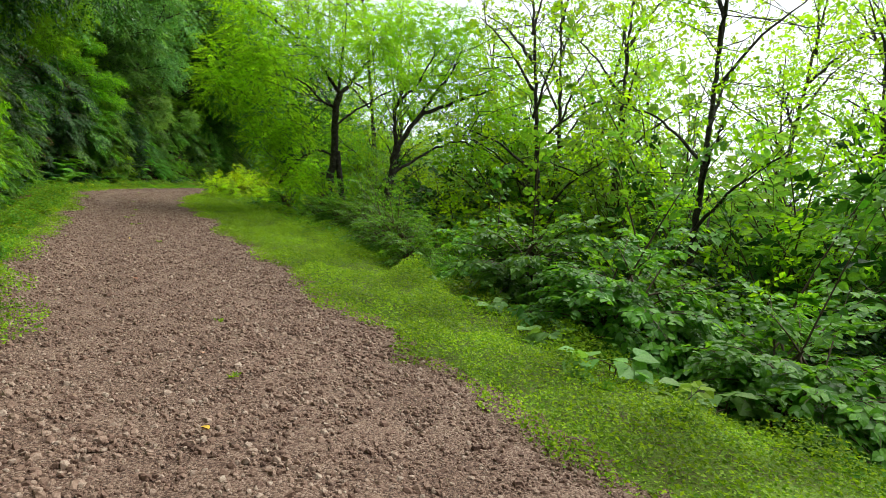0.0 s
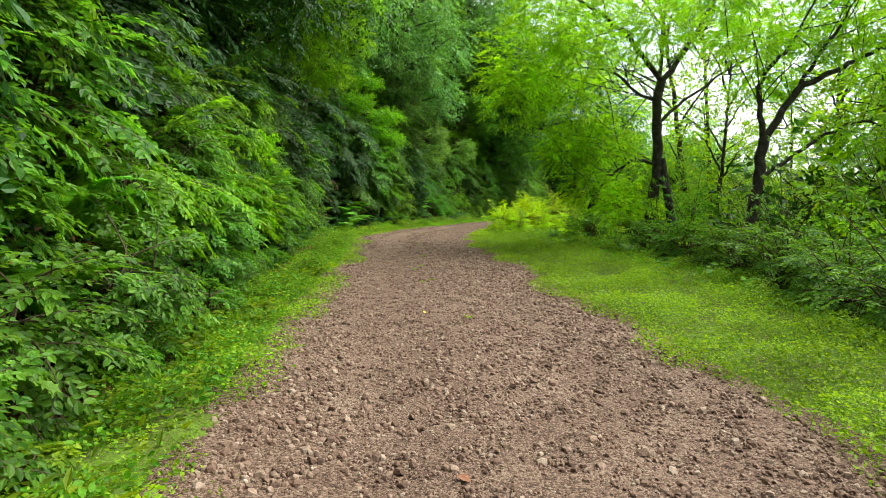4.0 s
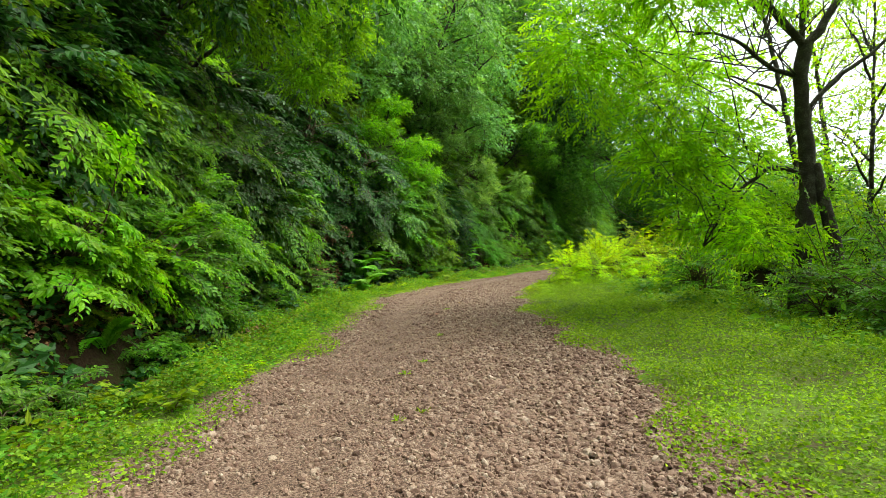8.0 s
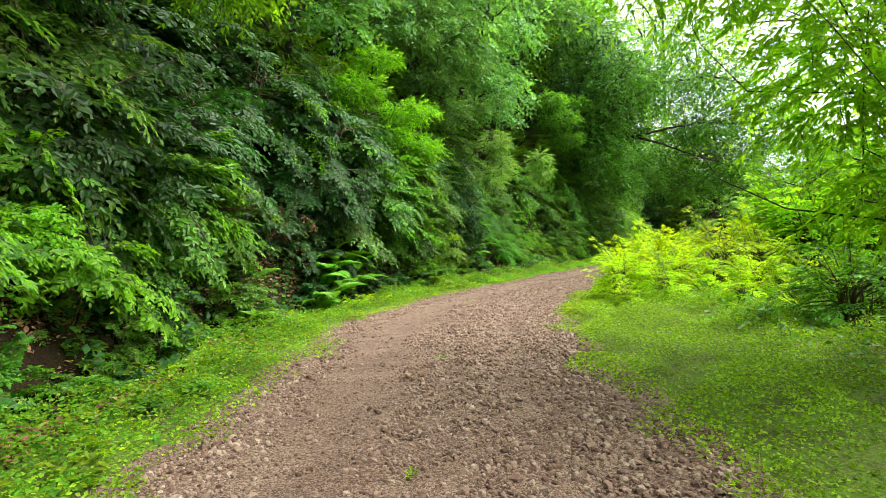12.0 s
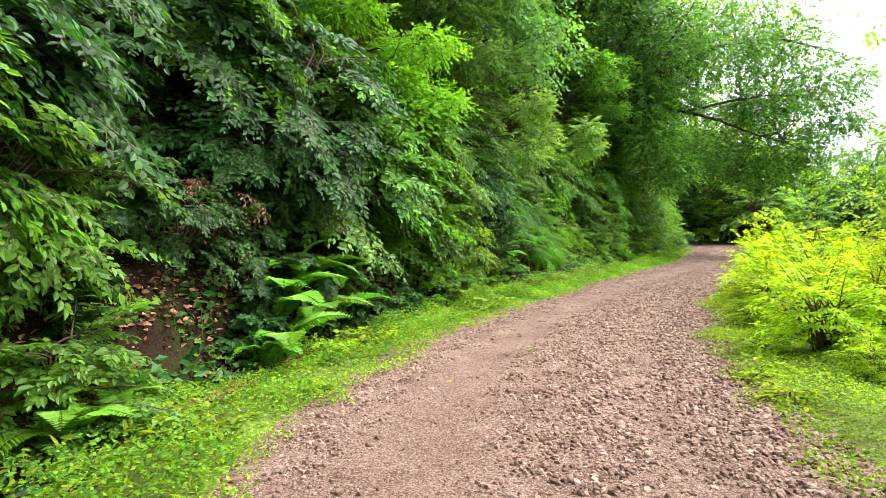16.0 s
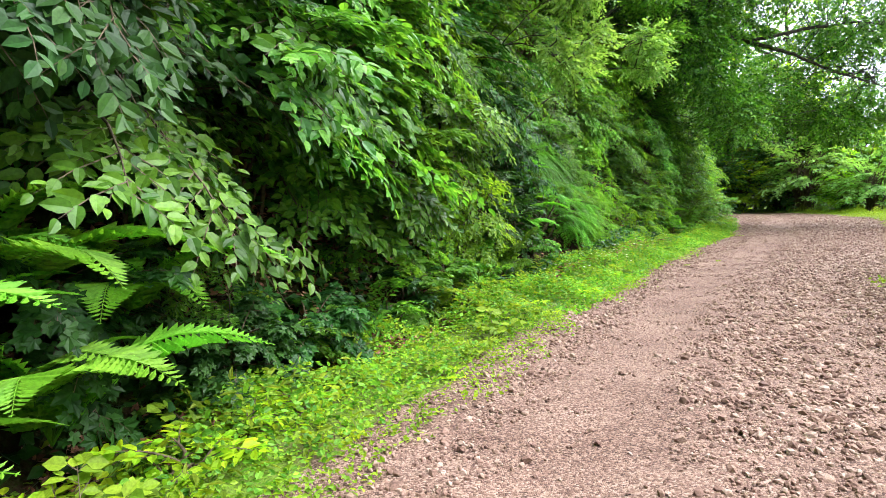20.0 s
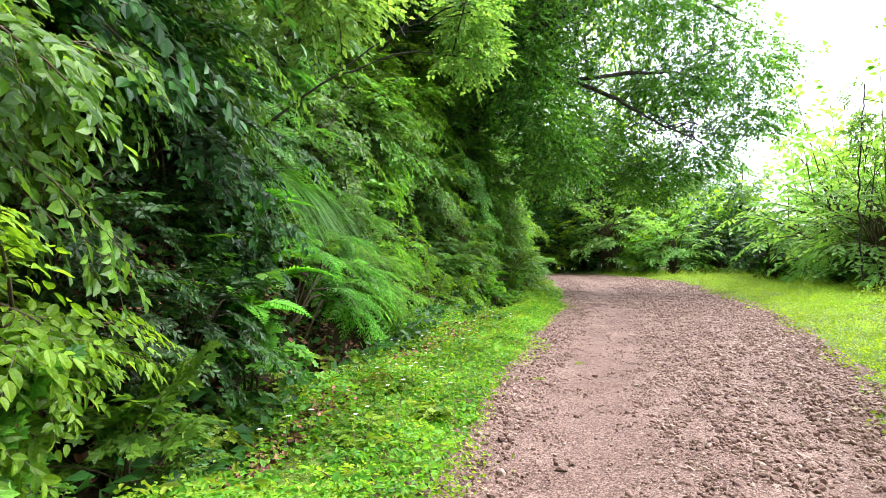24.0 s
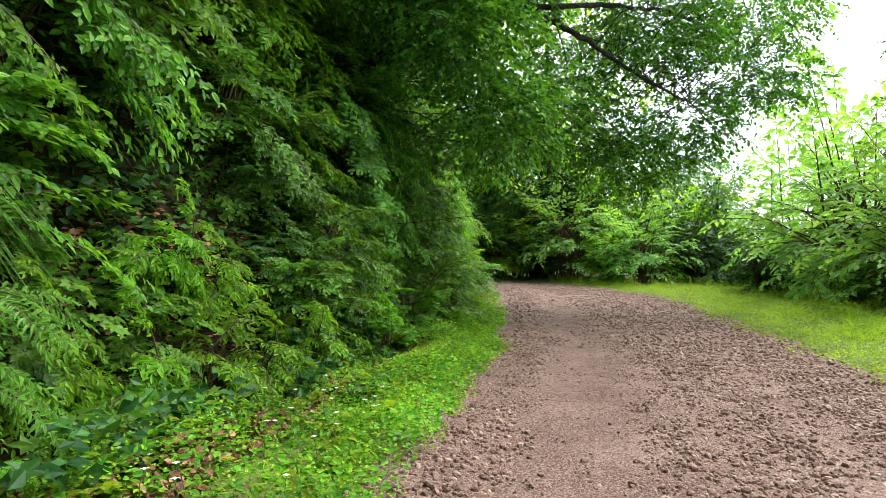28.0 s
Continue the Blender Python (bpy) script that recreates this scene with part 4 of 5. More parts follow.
forked_tree("walnut_tree", "leaning forked tree with wide dark limbs and feathered leaves", [
    ([(10.35, 20.4, -1.5), (10.45, 20.35, 0.5), (10.5, 20.3, 1.6), (10.58, 20.3, 2.3), (10.66, 20.3, 3.0)], 0.18, 0.13)],
    [([(10.66, 20.3, 2.9), (10.3, 20.2, 4.44), (11.2, 20.2, 5.25), (11.8, 20.2, 6.5)], 0.08, 0.02),
     ([(10.64, 20.3, 2.9), (11.47, 20.3, 4.27), (13.5, 20.4, 5.2), (15.5, 20.5, 6.0)], 0.1, 0.025),
     ([(11.4, 20.3, 4.15), (12.1, 20.3, 5.2), (13.0, 20.3, 6.5)], 0.06, 0.018),
     ([(10.56, 20.3, 2.0), (12.1, 20.3, 3.06), (13.5, 20.4, 3.6), (15.3, 20.5, 3.0)], 0.06, 0.015)],
    [((12.2, 20.3, 7.3), (1.6, 1.7, 1.0), 246), ((14.2, 20.4, 6.3), (1.6, 1.6, 0.8), 226), ((15.6, 20.5, 4.4), (1.3, 1.5, 1.0), 208), ((10.6, 20.0, 7.6), (1.4, 1.5, 0.9), 189),
     ((9.2, 20.2, 6.6), (1.0, 1.2, 0.7), 132), ((13.4, 20.0, 3.0), (1.3, 1.2, 0.5), 113), ((12.3, 20.6, 5.4), (1.3, 1.3, 0.7), 166), ((14.8, 20.8, 5.0), (1.2, 1.2, 0.7), 133), ((11.2, 21.2, 4.6), (1.0, 1.0, 0.6), 100), ((9.8, 19.6, 5.2), (0.9, 0.9, 0.6), 89), ((13.6, 21.4, 7.4), (1.5, 1.4, 0.9), 144)],
    13, 0.13, 0.052, "valley", "lance", 0.3, 0.5)

# ---- the great tree that leans out over the bend ----
forked_tree("beech_tree", "great dark green tree leaning out over the bend", [
    ([(10.2, 52.4, 2.2), (11.0, 52.0, 4.6), (12.2, 51.5, 6.6), (13.4, 51.2, 8.6), (14.0, 51, 11.5)], 0.3, 0.12)],
    [([(12.0, 51.6, 6.3), (13.4, 51, 6.95), (14.8, 51, 6.55), (15.9, 51, 6.25), (17.4, 51, 5.65), (19, 51, 5.2)], 0.11, 0.02),
     ([(14.5, 51, 6.7), (16.4, 51, 7.1), (18.5, 51.2, 7.4), (21, 51.5, 7.2)], 0.07, 0.02),
     ([(13.2, 51.2, 8.2), (15.5, 50.5, 9.4), (18.5, 50.6, 9.8), (21.5, 51, 9.2)], 0.1, 0.025),
     ([(12.8, 51.3, 7.6), (13.0, 49.5, 9.2), (13.2, 47.6, 10.2)], 0.09, 0.02)],
    [((21.6, 51.6, 8.0), (1.7, 2.0, 1.3), 582), ((22.0, 51.6, 6.2), (1.1, 1.6, 0.8), 332), ((19.2, 51.4, 9.6), (2.2, 2.2, 1.4), 638), ((18.4, 51.4, 6.9), (2.0, 1.8, 1.0), 582),
     ((20.4, 52.6, 5.0), (1.4, 1.4, 1.0), 416), ((16.0, 50.6, 9.2), (2.2, 2.2, 1.5), 666), ((14.6, 51.4, 4.9), (1.5, 1.6, 1.1), 471), ((13.2, 48.8, 9.4), (2.3, 2.2, 1.8), 638),
     ((16.8, 53.0, 5.0), (1.9, 1.6, 1.3), 555), ((11.6, 50.0, 7.0), (1.9, 1.9, 1.9), 638), ((18.5, 54.0, 7.5), (2.4, 1.8, 1.8), 582), ((17.5, 51, 12), (2.8, 2.4, 1.6), 527), ((13.0, 49.8, 4.0), (1.2, 1.2, 1.0), 332),
     ((18.6, 52.6, 4.0), (1.5, 1.2, 0.8), 332), ((12.2, 49.6, 5.4), (1.3, 1.3, 1.0), 360), ((13.8, 51.2, 7.2), (1.3, 1.3, 1.0), 332)],
    9, 0.125, 0.08, "gloss", "oval", 0.5, 0.5)

# ---- trees that lean out from the bank ----
def leaning_tree(label, foot, clumps, material, leaf=0.11, width=0.055, kind="oval", flat=0.5, droop=0.3, twig=0.4, per=9, girth=0.07):
    """A slender tree rooted on the bank whose clumps (centre, half width, twigs) hang out over the verge."""
    base = np.array([*foot, land(np.array([foot]))[0] - 0.2])
    mean = np.mean([c for c, _, _ in clumps], axis=0)
    crook = base + (mean - base) * 0.45 + np.array([0, 0, 0.5])
    limbs = [([crook, (crook + np.array(c)) / 2 + np.array([0, 0, 0.25]), c], 0.45 * girth, 0.01) for c, _, _ in clumps]
    forked_tree("leaning_tree", label, [([base, base + (crook - base) * 0.5 + np.array([0, 0, 0.2]), crook], girth, 0.55 * girth)], limbs,
                [(c, (h, h, h * flat), m) for c, h, m in clumps], per, leaf, width, material, kind, droop, twig, group="trees leaning out from the bank")


leaning_tree("leaning tree with yellow-green feathery foliage over the bank", (-3.4, 25.4), [((0.35, 27.1, 6.7), 0.8, 260), ((0.6, 27.6, 8.1), 0.9, 260), ((-0.2, 26.7, 5.5), 0.8, 240), ((-0.3, 24.8, 6.9), 0.9, 260), ((0.1, 25.4, 8.4), 0.9, 240),
             ((-0.9, 25.2, 6.0), 0.8, 220), ((-0.6, 22.9, 7.2), 0.9, 240), ((-1.2, 23.2, 5.7), 0.8, 200)], "bright", 0.12, 0.05, "oval", 0.6, 0.45, 0.45, 10)
leaning_tree("leaning tree with lime green layered foliage over the bank", (0.2, 37.2), [((1.3, 35.7, 6.8), 0.7, 200), ((2.3, 35.9, 5.3), 0.7, 200), ((2.6, 36.5, 4.3), 0.6, 170), ((1.6, 35.6, 4.6), 0.7, 190), ((0.8, 34.9, 5.8), 0.8, 200)], "bright", 0.11, 0.052, "oval", 0.35, 0.3, 0.4)
leaning_tree("slender tree with pale whitish green leaves by the bend", (3.2, 41.6), [((5.3, 39.8, 4.9), 0.5, 170), ((5.5, 40.2, 4.1), 0.5, 170), ((5.0, 39.6, 3.6), 0.5, 150)], "pale", 0.085, 0.05, "oval", 0.8, 0.3, 0.3, 9, 0.024)
leaning_tree("slender tree with pale green leaves by the bend", (4.2, 42.4), [((7.25, 41.8, 4.5), 0.38, 150), ((7.4, 42.1, 4.0), 0.38, 130)], "pale", 0.085, 0.05, "oval", 0.8, 0.3, 0.3, 9, 0.024)
leaning_tree("tree with flat tiers of blue-green leaves above the bank", (1.0, 40.8), [((3.9, 39.7, 7.7), 1.1, 260), ((3.0, 38.8, 6.9), 1.0, 230), ((2.4, 37.9, 7.9), 1.0, 230), ((3.4, 39.2, 6.0), 0.9, 200), ((4.4, 41.2, 8.9), 1.1, 240), ((2.6, 38.4, 9.2), 1.0, 220), ((4.3, 40.6, 6.3), 0.9, 200)], "haze", 0.12, 0.065, "oval", 0.2, 0.25, 0.5, 9, 0.09)
leaning_tree("tree with light green tiers of leaves at the bend", (7.0, 49.4), [((9.3, 46.9, 7.0), 0.8, 220), ((8.7, 46.4, 7.8), 0.8, 200), ((9.9, 48.0, 6.2), 0.8, 200), ((10.2, 48.2, 8.0), 0.8, 200)], "leaf", 0.12, 0.065, "oval", 0.3, 0.25, 0.45, 9, 0.05)

sapling = wood_tree("sapling", "thin young tree with sparse leaves above the bushes", 6.6, 0.85, "leaf", "small", 0.15, 0.06, 200, 8, "", (0.2, 0.1), 0.5, 10, 0.4, 0.3, 0.03)
sapling.location = (23.0, 48.2, -0.3)

# ---- bushes on the valley side ----
SIDE = "bushes beside the track"
sides = {
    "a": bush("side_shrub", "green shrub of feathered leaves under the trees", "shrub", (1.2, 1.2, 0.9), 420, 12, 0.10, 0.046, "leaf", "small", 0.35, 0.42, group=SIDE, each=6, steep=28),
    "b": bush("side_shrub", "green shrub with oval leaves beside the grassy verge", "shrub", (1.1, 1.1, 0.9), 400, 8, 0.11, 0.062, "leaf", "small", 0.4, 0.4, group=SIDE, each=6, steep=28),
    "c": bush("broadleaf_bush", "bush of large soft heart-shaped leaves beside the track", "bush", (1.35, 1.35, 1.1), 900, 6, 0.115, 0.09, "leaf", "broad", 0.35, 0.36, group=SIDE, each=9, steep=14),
    "d": bush("lime_bush", "bush of feathered leaves at the bend, sunlight put into its lime colour", "bush", (1.2, 1.2, 0.9), 430, 10, 0.11, 0.05, "sun", "small", 0.35, 0.42, group=SIDE, each=7, steep=26),
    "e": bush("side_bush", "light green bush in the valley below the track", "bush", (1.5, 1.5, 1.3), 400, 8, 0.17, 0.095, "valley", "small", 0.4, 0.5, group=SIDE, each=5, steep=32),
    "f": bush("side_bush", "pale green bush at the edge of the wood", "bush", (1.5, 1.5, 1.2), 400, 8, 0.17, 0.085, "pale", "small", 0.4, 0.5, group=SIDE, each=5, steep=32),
    "g": bush("side_bush", "dark green bush at the edge of the wood", "bush", (1.5, 1.5, 1.3), 400, 8, 0.17, 0.095, "deep_shade", "small", 0.4, 0.5, group=SIDE, each=5, steep=32),
}
spots = []
spot = lambda k, x, y, s: spots.append((k, (x, y), rng.uniform(0, 360), s * {"d": 0.95, "c": 0.85, "a": 1.1, "b": 1.0}.get(k, 1), (rng.normal(0, 6), rng.normal(0, 6))))
for k, x, y, s in (("c", 6.5, 7.4, 1.2), ("c", 6.3, 5.3, 1.2), ("c", 7.9, 6.4, 1.5), ("c", 6.3, 3.0, 1.15), ("c", 8.2, 4.2, 1.55), ("c", 7.3, 9.2, 1.15), ("b", 5.9, 10.4, 0.55), ("c", 9.8, 7.8, 1.3), ("c", 9.6, 2.4, 1.3),
                   ("a", 6.6, 11.8, 0.8), ("a", 7.1, 13.6, 0.9), ("b", 8.6, 11.6, 1.1), ("a", 7.6, 15.6, 0.95), ("b", 9.0, 14.2, 1.1), ("a", 8.2, 17.6, 1.0), ("a", 8.4, 19.6, 1.05), ("a", 9.6, 17.4, 1.1), ("a", 8.5, 21.5, 1.0),
                   ("a", 9.6, 21.8, 0.7), ("b", 8.9, 24.8, 0.9), ("a", 10.6, 19.4, 1.1), ("b", 11.2, 22.3, 1.0), ("a", 8.6, 26.2, 0.9), ("b", 9.4, 27.8, 1.0), ("b", 10.8, 25.4, 1.1), ("a", 11.2, 16.0, 1.2), ("b", 10.6, 13.0, 1.2),
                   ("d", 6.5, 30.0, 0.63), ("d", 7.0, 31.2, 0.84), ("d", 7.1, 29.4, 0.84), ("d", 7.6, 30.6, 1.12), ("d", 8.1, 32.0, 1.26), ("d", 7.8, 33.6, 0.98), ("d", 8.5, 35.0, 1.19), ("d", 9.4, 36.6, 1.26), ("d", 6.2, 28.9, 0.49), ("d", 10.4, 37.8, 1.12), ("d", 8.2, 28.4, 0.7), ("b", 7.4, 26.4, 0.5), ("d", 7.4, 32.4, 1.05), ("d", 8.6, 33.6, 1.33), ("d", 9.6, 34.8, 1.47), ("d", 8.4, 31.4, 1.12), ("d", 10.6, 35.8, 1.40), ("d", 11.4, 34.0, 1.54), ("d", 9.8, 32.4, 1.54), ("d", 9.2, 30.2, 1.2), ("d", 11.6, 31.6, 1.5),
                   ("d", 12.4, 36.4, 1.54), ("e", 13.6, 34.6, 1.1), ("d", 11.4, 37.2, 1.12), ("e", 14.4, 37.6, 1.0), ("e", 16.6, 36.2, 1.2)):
    spot(k, x, y, s)
for a in np.arange(-2, 34, 1.7):     # down the slope
    for off, k, s in ((6.2, "abba", 0.9), (8.6, "ebea", 1.1), (11.5, "eeg", 1.5), (15.5, "eef", 1.7)):
        xy = beside(a + rng.normal(0, 0.6), off + rng.normal(0, 0.6))
        spot(k[rng.integers(len(k))], float(xy[0]), float(xy[1]), s * rng.uniform(0.85, 1.15))
for k, x, y, s in (("g", 17.5, 74, 1.8), ("g", 19.5, 76.5, 2.0), ("g", 22.5, 76, 2.0), ("g", 15.5, 76, 1.8), ("g", 25, 71.6, 1.6), ("e", 24, 74, 2.4), ("g", 28, 71.8, 2.3), ("e", 31.5, 69, 2.2), ("e", 34.8, 66, 2.4), ("f", 37.2, 62.4, 2.1), ("g", 39.4, 58.8, 2.2), ("e", 40.6, 55, 2.0), ("e", 20.6, 73.5, 2.0), ("g", 21.8, 69.5, 1.35), ("e", 24.6, 70.5, 1.5), ("f", 27.0, 67.4, 1.2), ("e", 29.0, 66.6, 1.25), ("e", 26.4, 64.8, 0.8), ("f", 28.4, 63.2, 1.0), ("g", 32.0, 63.6, 1.3), ("e", 30.4, 61.2, 1.0),
                   ("e", 31.6, 58.6, 1.5), ("f", 33.4, 56.6, 1.7), ("g", 29.2, 57.2, 0.8), ("e", 24.2, 48.0, 1.0), ("f", 29.0, 53.2, 1.6), ("e", 26.6, 52.0, 1.55), ("g", 28.0, 50.0, 1.6), ("f", 25.4, 49.0, 1.25), ("e", 31.0, 49.0, 1.4), ("e", 33.0, 53.0, 1.8),
                   ("e", 37.0, 58.0, 1.5), ("e", 36.0, 46.0, 1.5), ("f", 40.0, 52.0, 1.6), ("e", 28.0, 44.0, 1.1), ("e", 23.0, 41.6, 1.1), ("f", 26.0, 39.0, 1.3), ("g", 20.0, 39.0, 1.1), ("e", 33.0, 41.0, 1.4), ("e", 36.0, 66.0, 1.5), ("e", 41.0, 62.0, 1.5)):
    spot("b" if k == "e" and x > 24 and y < 65 else k, x, y, s * (0.82 if x > 24 and y < 65 else 0.9))
scatter(sides, spots)

# ---- ferns, tall grass and broad-leaved weeds by the bank ----
for a, off, up, count, s, face, fan in ((31.2, 2.0, 0.35, 11, 1.4, 125, 220), (30.75, 1.9, 0.25, 9, 1.3, 125, 200), (30.3, 1.5, 0.12, 8, 1.15, 125, 200), (31.3, 1.65, 0.2, 9, 1.25, 120, 220), (31.9, 1.9, 0.35, 8, 1.2, 125, 200), (30.0, 1.5, 0.1, 5, 0.8, 125, 200), (31.2, 2.6, 0.3, 5, 0.8, 115, 180), (28.2, 1.8, 0.1, 5, 0.8, 110, 200), (27.6, 1.7, 0.1, 5, 0.9, 110, 200),
                                        (11.9, 1.9, 0.2, 8, 1.1, 105, 220), (10.9, 1.7, 0.2, 7, 1.0, 100, 220), (26.6, 2.3, 0.2, 5, 0.7, 100, 180), (18.6, 1.9, 0.2, 5, 0.7, 95, 180),
                                        (40.4, 2.9, 0.3, 8, 1.1, 140, 200), (40.0, 2.5, 0.3, 7, 1.0, 140, 200), (39.4, 2.4, 0.2, 6, 0.95, 140, 200), (43.2, 2.3, 0.2, 5, 0.6, 135, 180), (50.2, 2.1, 0.3, 6, 0.8, 135, 200), (36.6, 2.6, 0.3, 5, 0.7, 130, 180)):
    xy = tuple(beside(a, -off))
    fern(xy, float(land(np.array([xy]))[0]) + up, count, s, face, fan)
for a, off, count, length in ((41.6, 3.5, 130, 1.0), (42.3, 3.4, 150, 1.0), (43.0, 3.4, 130, 1.0), (40.8, 3.5, 90, 0.9)):
    xy = tuple(beside(a, -off))
    grass_tuft("silver_grass", "tuft of long arching grass hanging from the bank", xy, float(land(np.array([xy]))[0]) + 0.35, count, length, 2.3, "sumac", 0.008, 0.3, (0.5, -0.35))
for x, y, count, length in ((19.2, 47.2, 160, 0.75), (20.4, 47.6, 160, 0.8), (18.3, 45.4, 140, 0.6), (21.6, 48.6, 150, 0.8), (17.4, 44.2, 110, 0.5), (22.8, 51.2, 140, 0.8), (19.8, 45.9, 140, 0.65)):
    grass_tuft("grass_tuft", "clump of tall green grass on the open verge", (x, y), None, count, length, 0.55, "grass", 0.006, 0.32)

WEEDS = "broad-leaved weeds on the verge"
weeds = {
    "a": bush("broadleaf_weed", "low weed with broad light green leaves on the verge", "weed", (0.32, 0.32, 0.2), 26, 3, 0.13, 0.115, "herb", "oval", 0.15, 0.18, 1.2, WEEDS),
    "b": bush("nettle_weed", "upright weed with toothed green leaves by the bank", "weed", (0.25, 0.25, 0.32), 40, 6, 0.09, 0.055, "leaf", "oval", 0.25, 0.2, 1.0, WEEDS),
    "c": bush("butterbur", "large round pale green leaves low on the verge", "weed", (0.42, 0.42, 0.2), 18, 2, 0.24, 0.24, "pale", "oval", 0.1, 0.25, 1.4, WEEDS),
    "d": bush("yellow_weed", "weed at the edge of the gravel, sunlight put into its yellow-green colour", "weed", (0.22, 0.22, 0.13), 30, 5, 0.06, 0.035, "sun", "oval", 0.15, 0.14, 1.2, WEEDS),
}
spots = []
for a in np.arange(2, 50, 0.36):
    off = rng.uniform(0.35, np.interp(a, *FOOT))
    key = "bbaad"[rng.integers(5)] if off > 0.7 else "dda"[rng.integers(3)]
    spots.append((key, tuple(beside(a + rng.normal(0, 0.2), -off)), rng.uniform(0, 360), rng.uniform(0.6, 1.15), (0, 0)))
for x, y, key, s in ((4.6, 4.0, "c", 1.0), (4.9, 5.2, "c", 0.9), (5.2, 3.2, "c", 1.1), (5.0, 6.6, "c", 0.7), (5.3, 7.4, "a", 1.1), (4.3, 3.0, "a", 1.2), (5.4, 9.0, "a", 1.0), (-1.9, 11.3, "c", 0.75), (-1.7, 10.2, "c", 0.7), (-1.4, 13.6, "c", 0.6),
                     (0.9, 31.4, "d", 1.6), (1.1, 31.7, "a", 1.1), (0.75, 31.9, "d", 1.6), (1.3, 32.2, "d", 1.7), (1.5, 32.6, "d", 1.5), (1.2, 32.9, "a", 1.2), (0.5, 31.2, "d", 1.5), (1.0, 32.4, "b", 1.1), (0.9, 33.2, "b", 1.2), (1.7, 33.0, "d", 1.5), (2.0, 33.9, "c", 0.5), (2.45, 33.75, "a", 0.8), (1.4, 33.0, "a", 0.9), (5.6, 41.6, "a", 1.3), (6.1, 42.2, "a", 1.3), (6.6, 42.6, "a", 1.2), (5.2, 40.8, "c", 0.6), (4.7, 40.2, "a", 1.2), (7.3, 43.6, "a", 1.1), (4.4, 24.6, "d", 1.0), (5.2, 28.6, "d", 1.3), (5.4, 29.4, "d", 1.4), (6.0, 30.4, "d", 1.5), (6.8, 31.4, "d", 1.6), (7.0, 32.6, "d", 1.4)):
    spots.append((key, (x, y), rng.uniform(0, 360), s, (0, 0)))
scatter(weeds, spots)


def flower_plant(xy, petals, size, material, label, stalk=0.2):
    """A small plant in flower: a stalk with leaves and a head of petals on it."""
    root = tagged(new("wildflower"), label, "flower", "wildflowers on the verge")
    root.location = (*xy, land(np.array([xy]))[0])
    path = bend((0, 0, 0), (rng.normal(0, 0.03), rng.normal(0, 0.03), stalk), 0, 0.02, 5)
    part("stalk", put_mesh("wildflower_stalk", *tubes([path], [np.linspace(0.004, 0.002, 5)], 4), MAT["stem"], False), root)
    a = np.linspace(0, 2 * np.pi, petals, endpoint=False)
    d = unit(np.stack([np.cos(a), np.sin(a), np.full(petals, 0.25)], 1))
    part("petal", put_mesh("wildflower_petal", *leaves(np.repeat(path[-1:], petals, 0), d, np.tile((0, 0, 1.0), (petals, 1)), size, size * 0.75, "oval"), MAT[material]), root)
    for i in range(3):
        b = rng.uniform(0, 2 * np.pi)
        part("leaf", put_mesh("wildflower_leaf", *leaves(path[i + 1:i + 2], unit(np.array([[math.cos(b), math.sin(b), 0.3]])), np.array([[0, 0, 1.0]]), 0.07, 0.04, "oval"), MAT["herb"]), root)


for _ in range(60):
    a = rng.uniform(38, 46)
    flower_plant(tuple(beside(a, -rng.uniform(0.4, 1.7))), 4, 0.024, "petal", "small white four-petalled flower among the herbs", rng.uniform(0.2, 0.36))
for x, y, h in ((-0.44, 30.5, 0.66), (-0.62, 30.25, 0.72)):
    flower_plant((x, y), 12, 0.03, "pink", "pink flower head on a tall stalk by the bank", h)

# ---- herbs, grass and fallen leaves: too many to count ----
BARE = ((42.2, 2.3, 1.2, 0.6), (43.6, 2.6, 1.1, 0.65), (45.7, 2.35, 1.1, 0.5), (40.5, 2.1, 0.9, 0.5), (28.5, 2.3, 1.1, 0.6), (23.5, 2.3, 1.0, 0.55), (10.0, 1.6, 1.3, 0.5), (37.0, 2.0, 0.8, 0.35))    # fallen leaves lie open here: along, off, half lengths


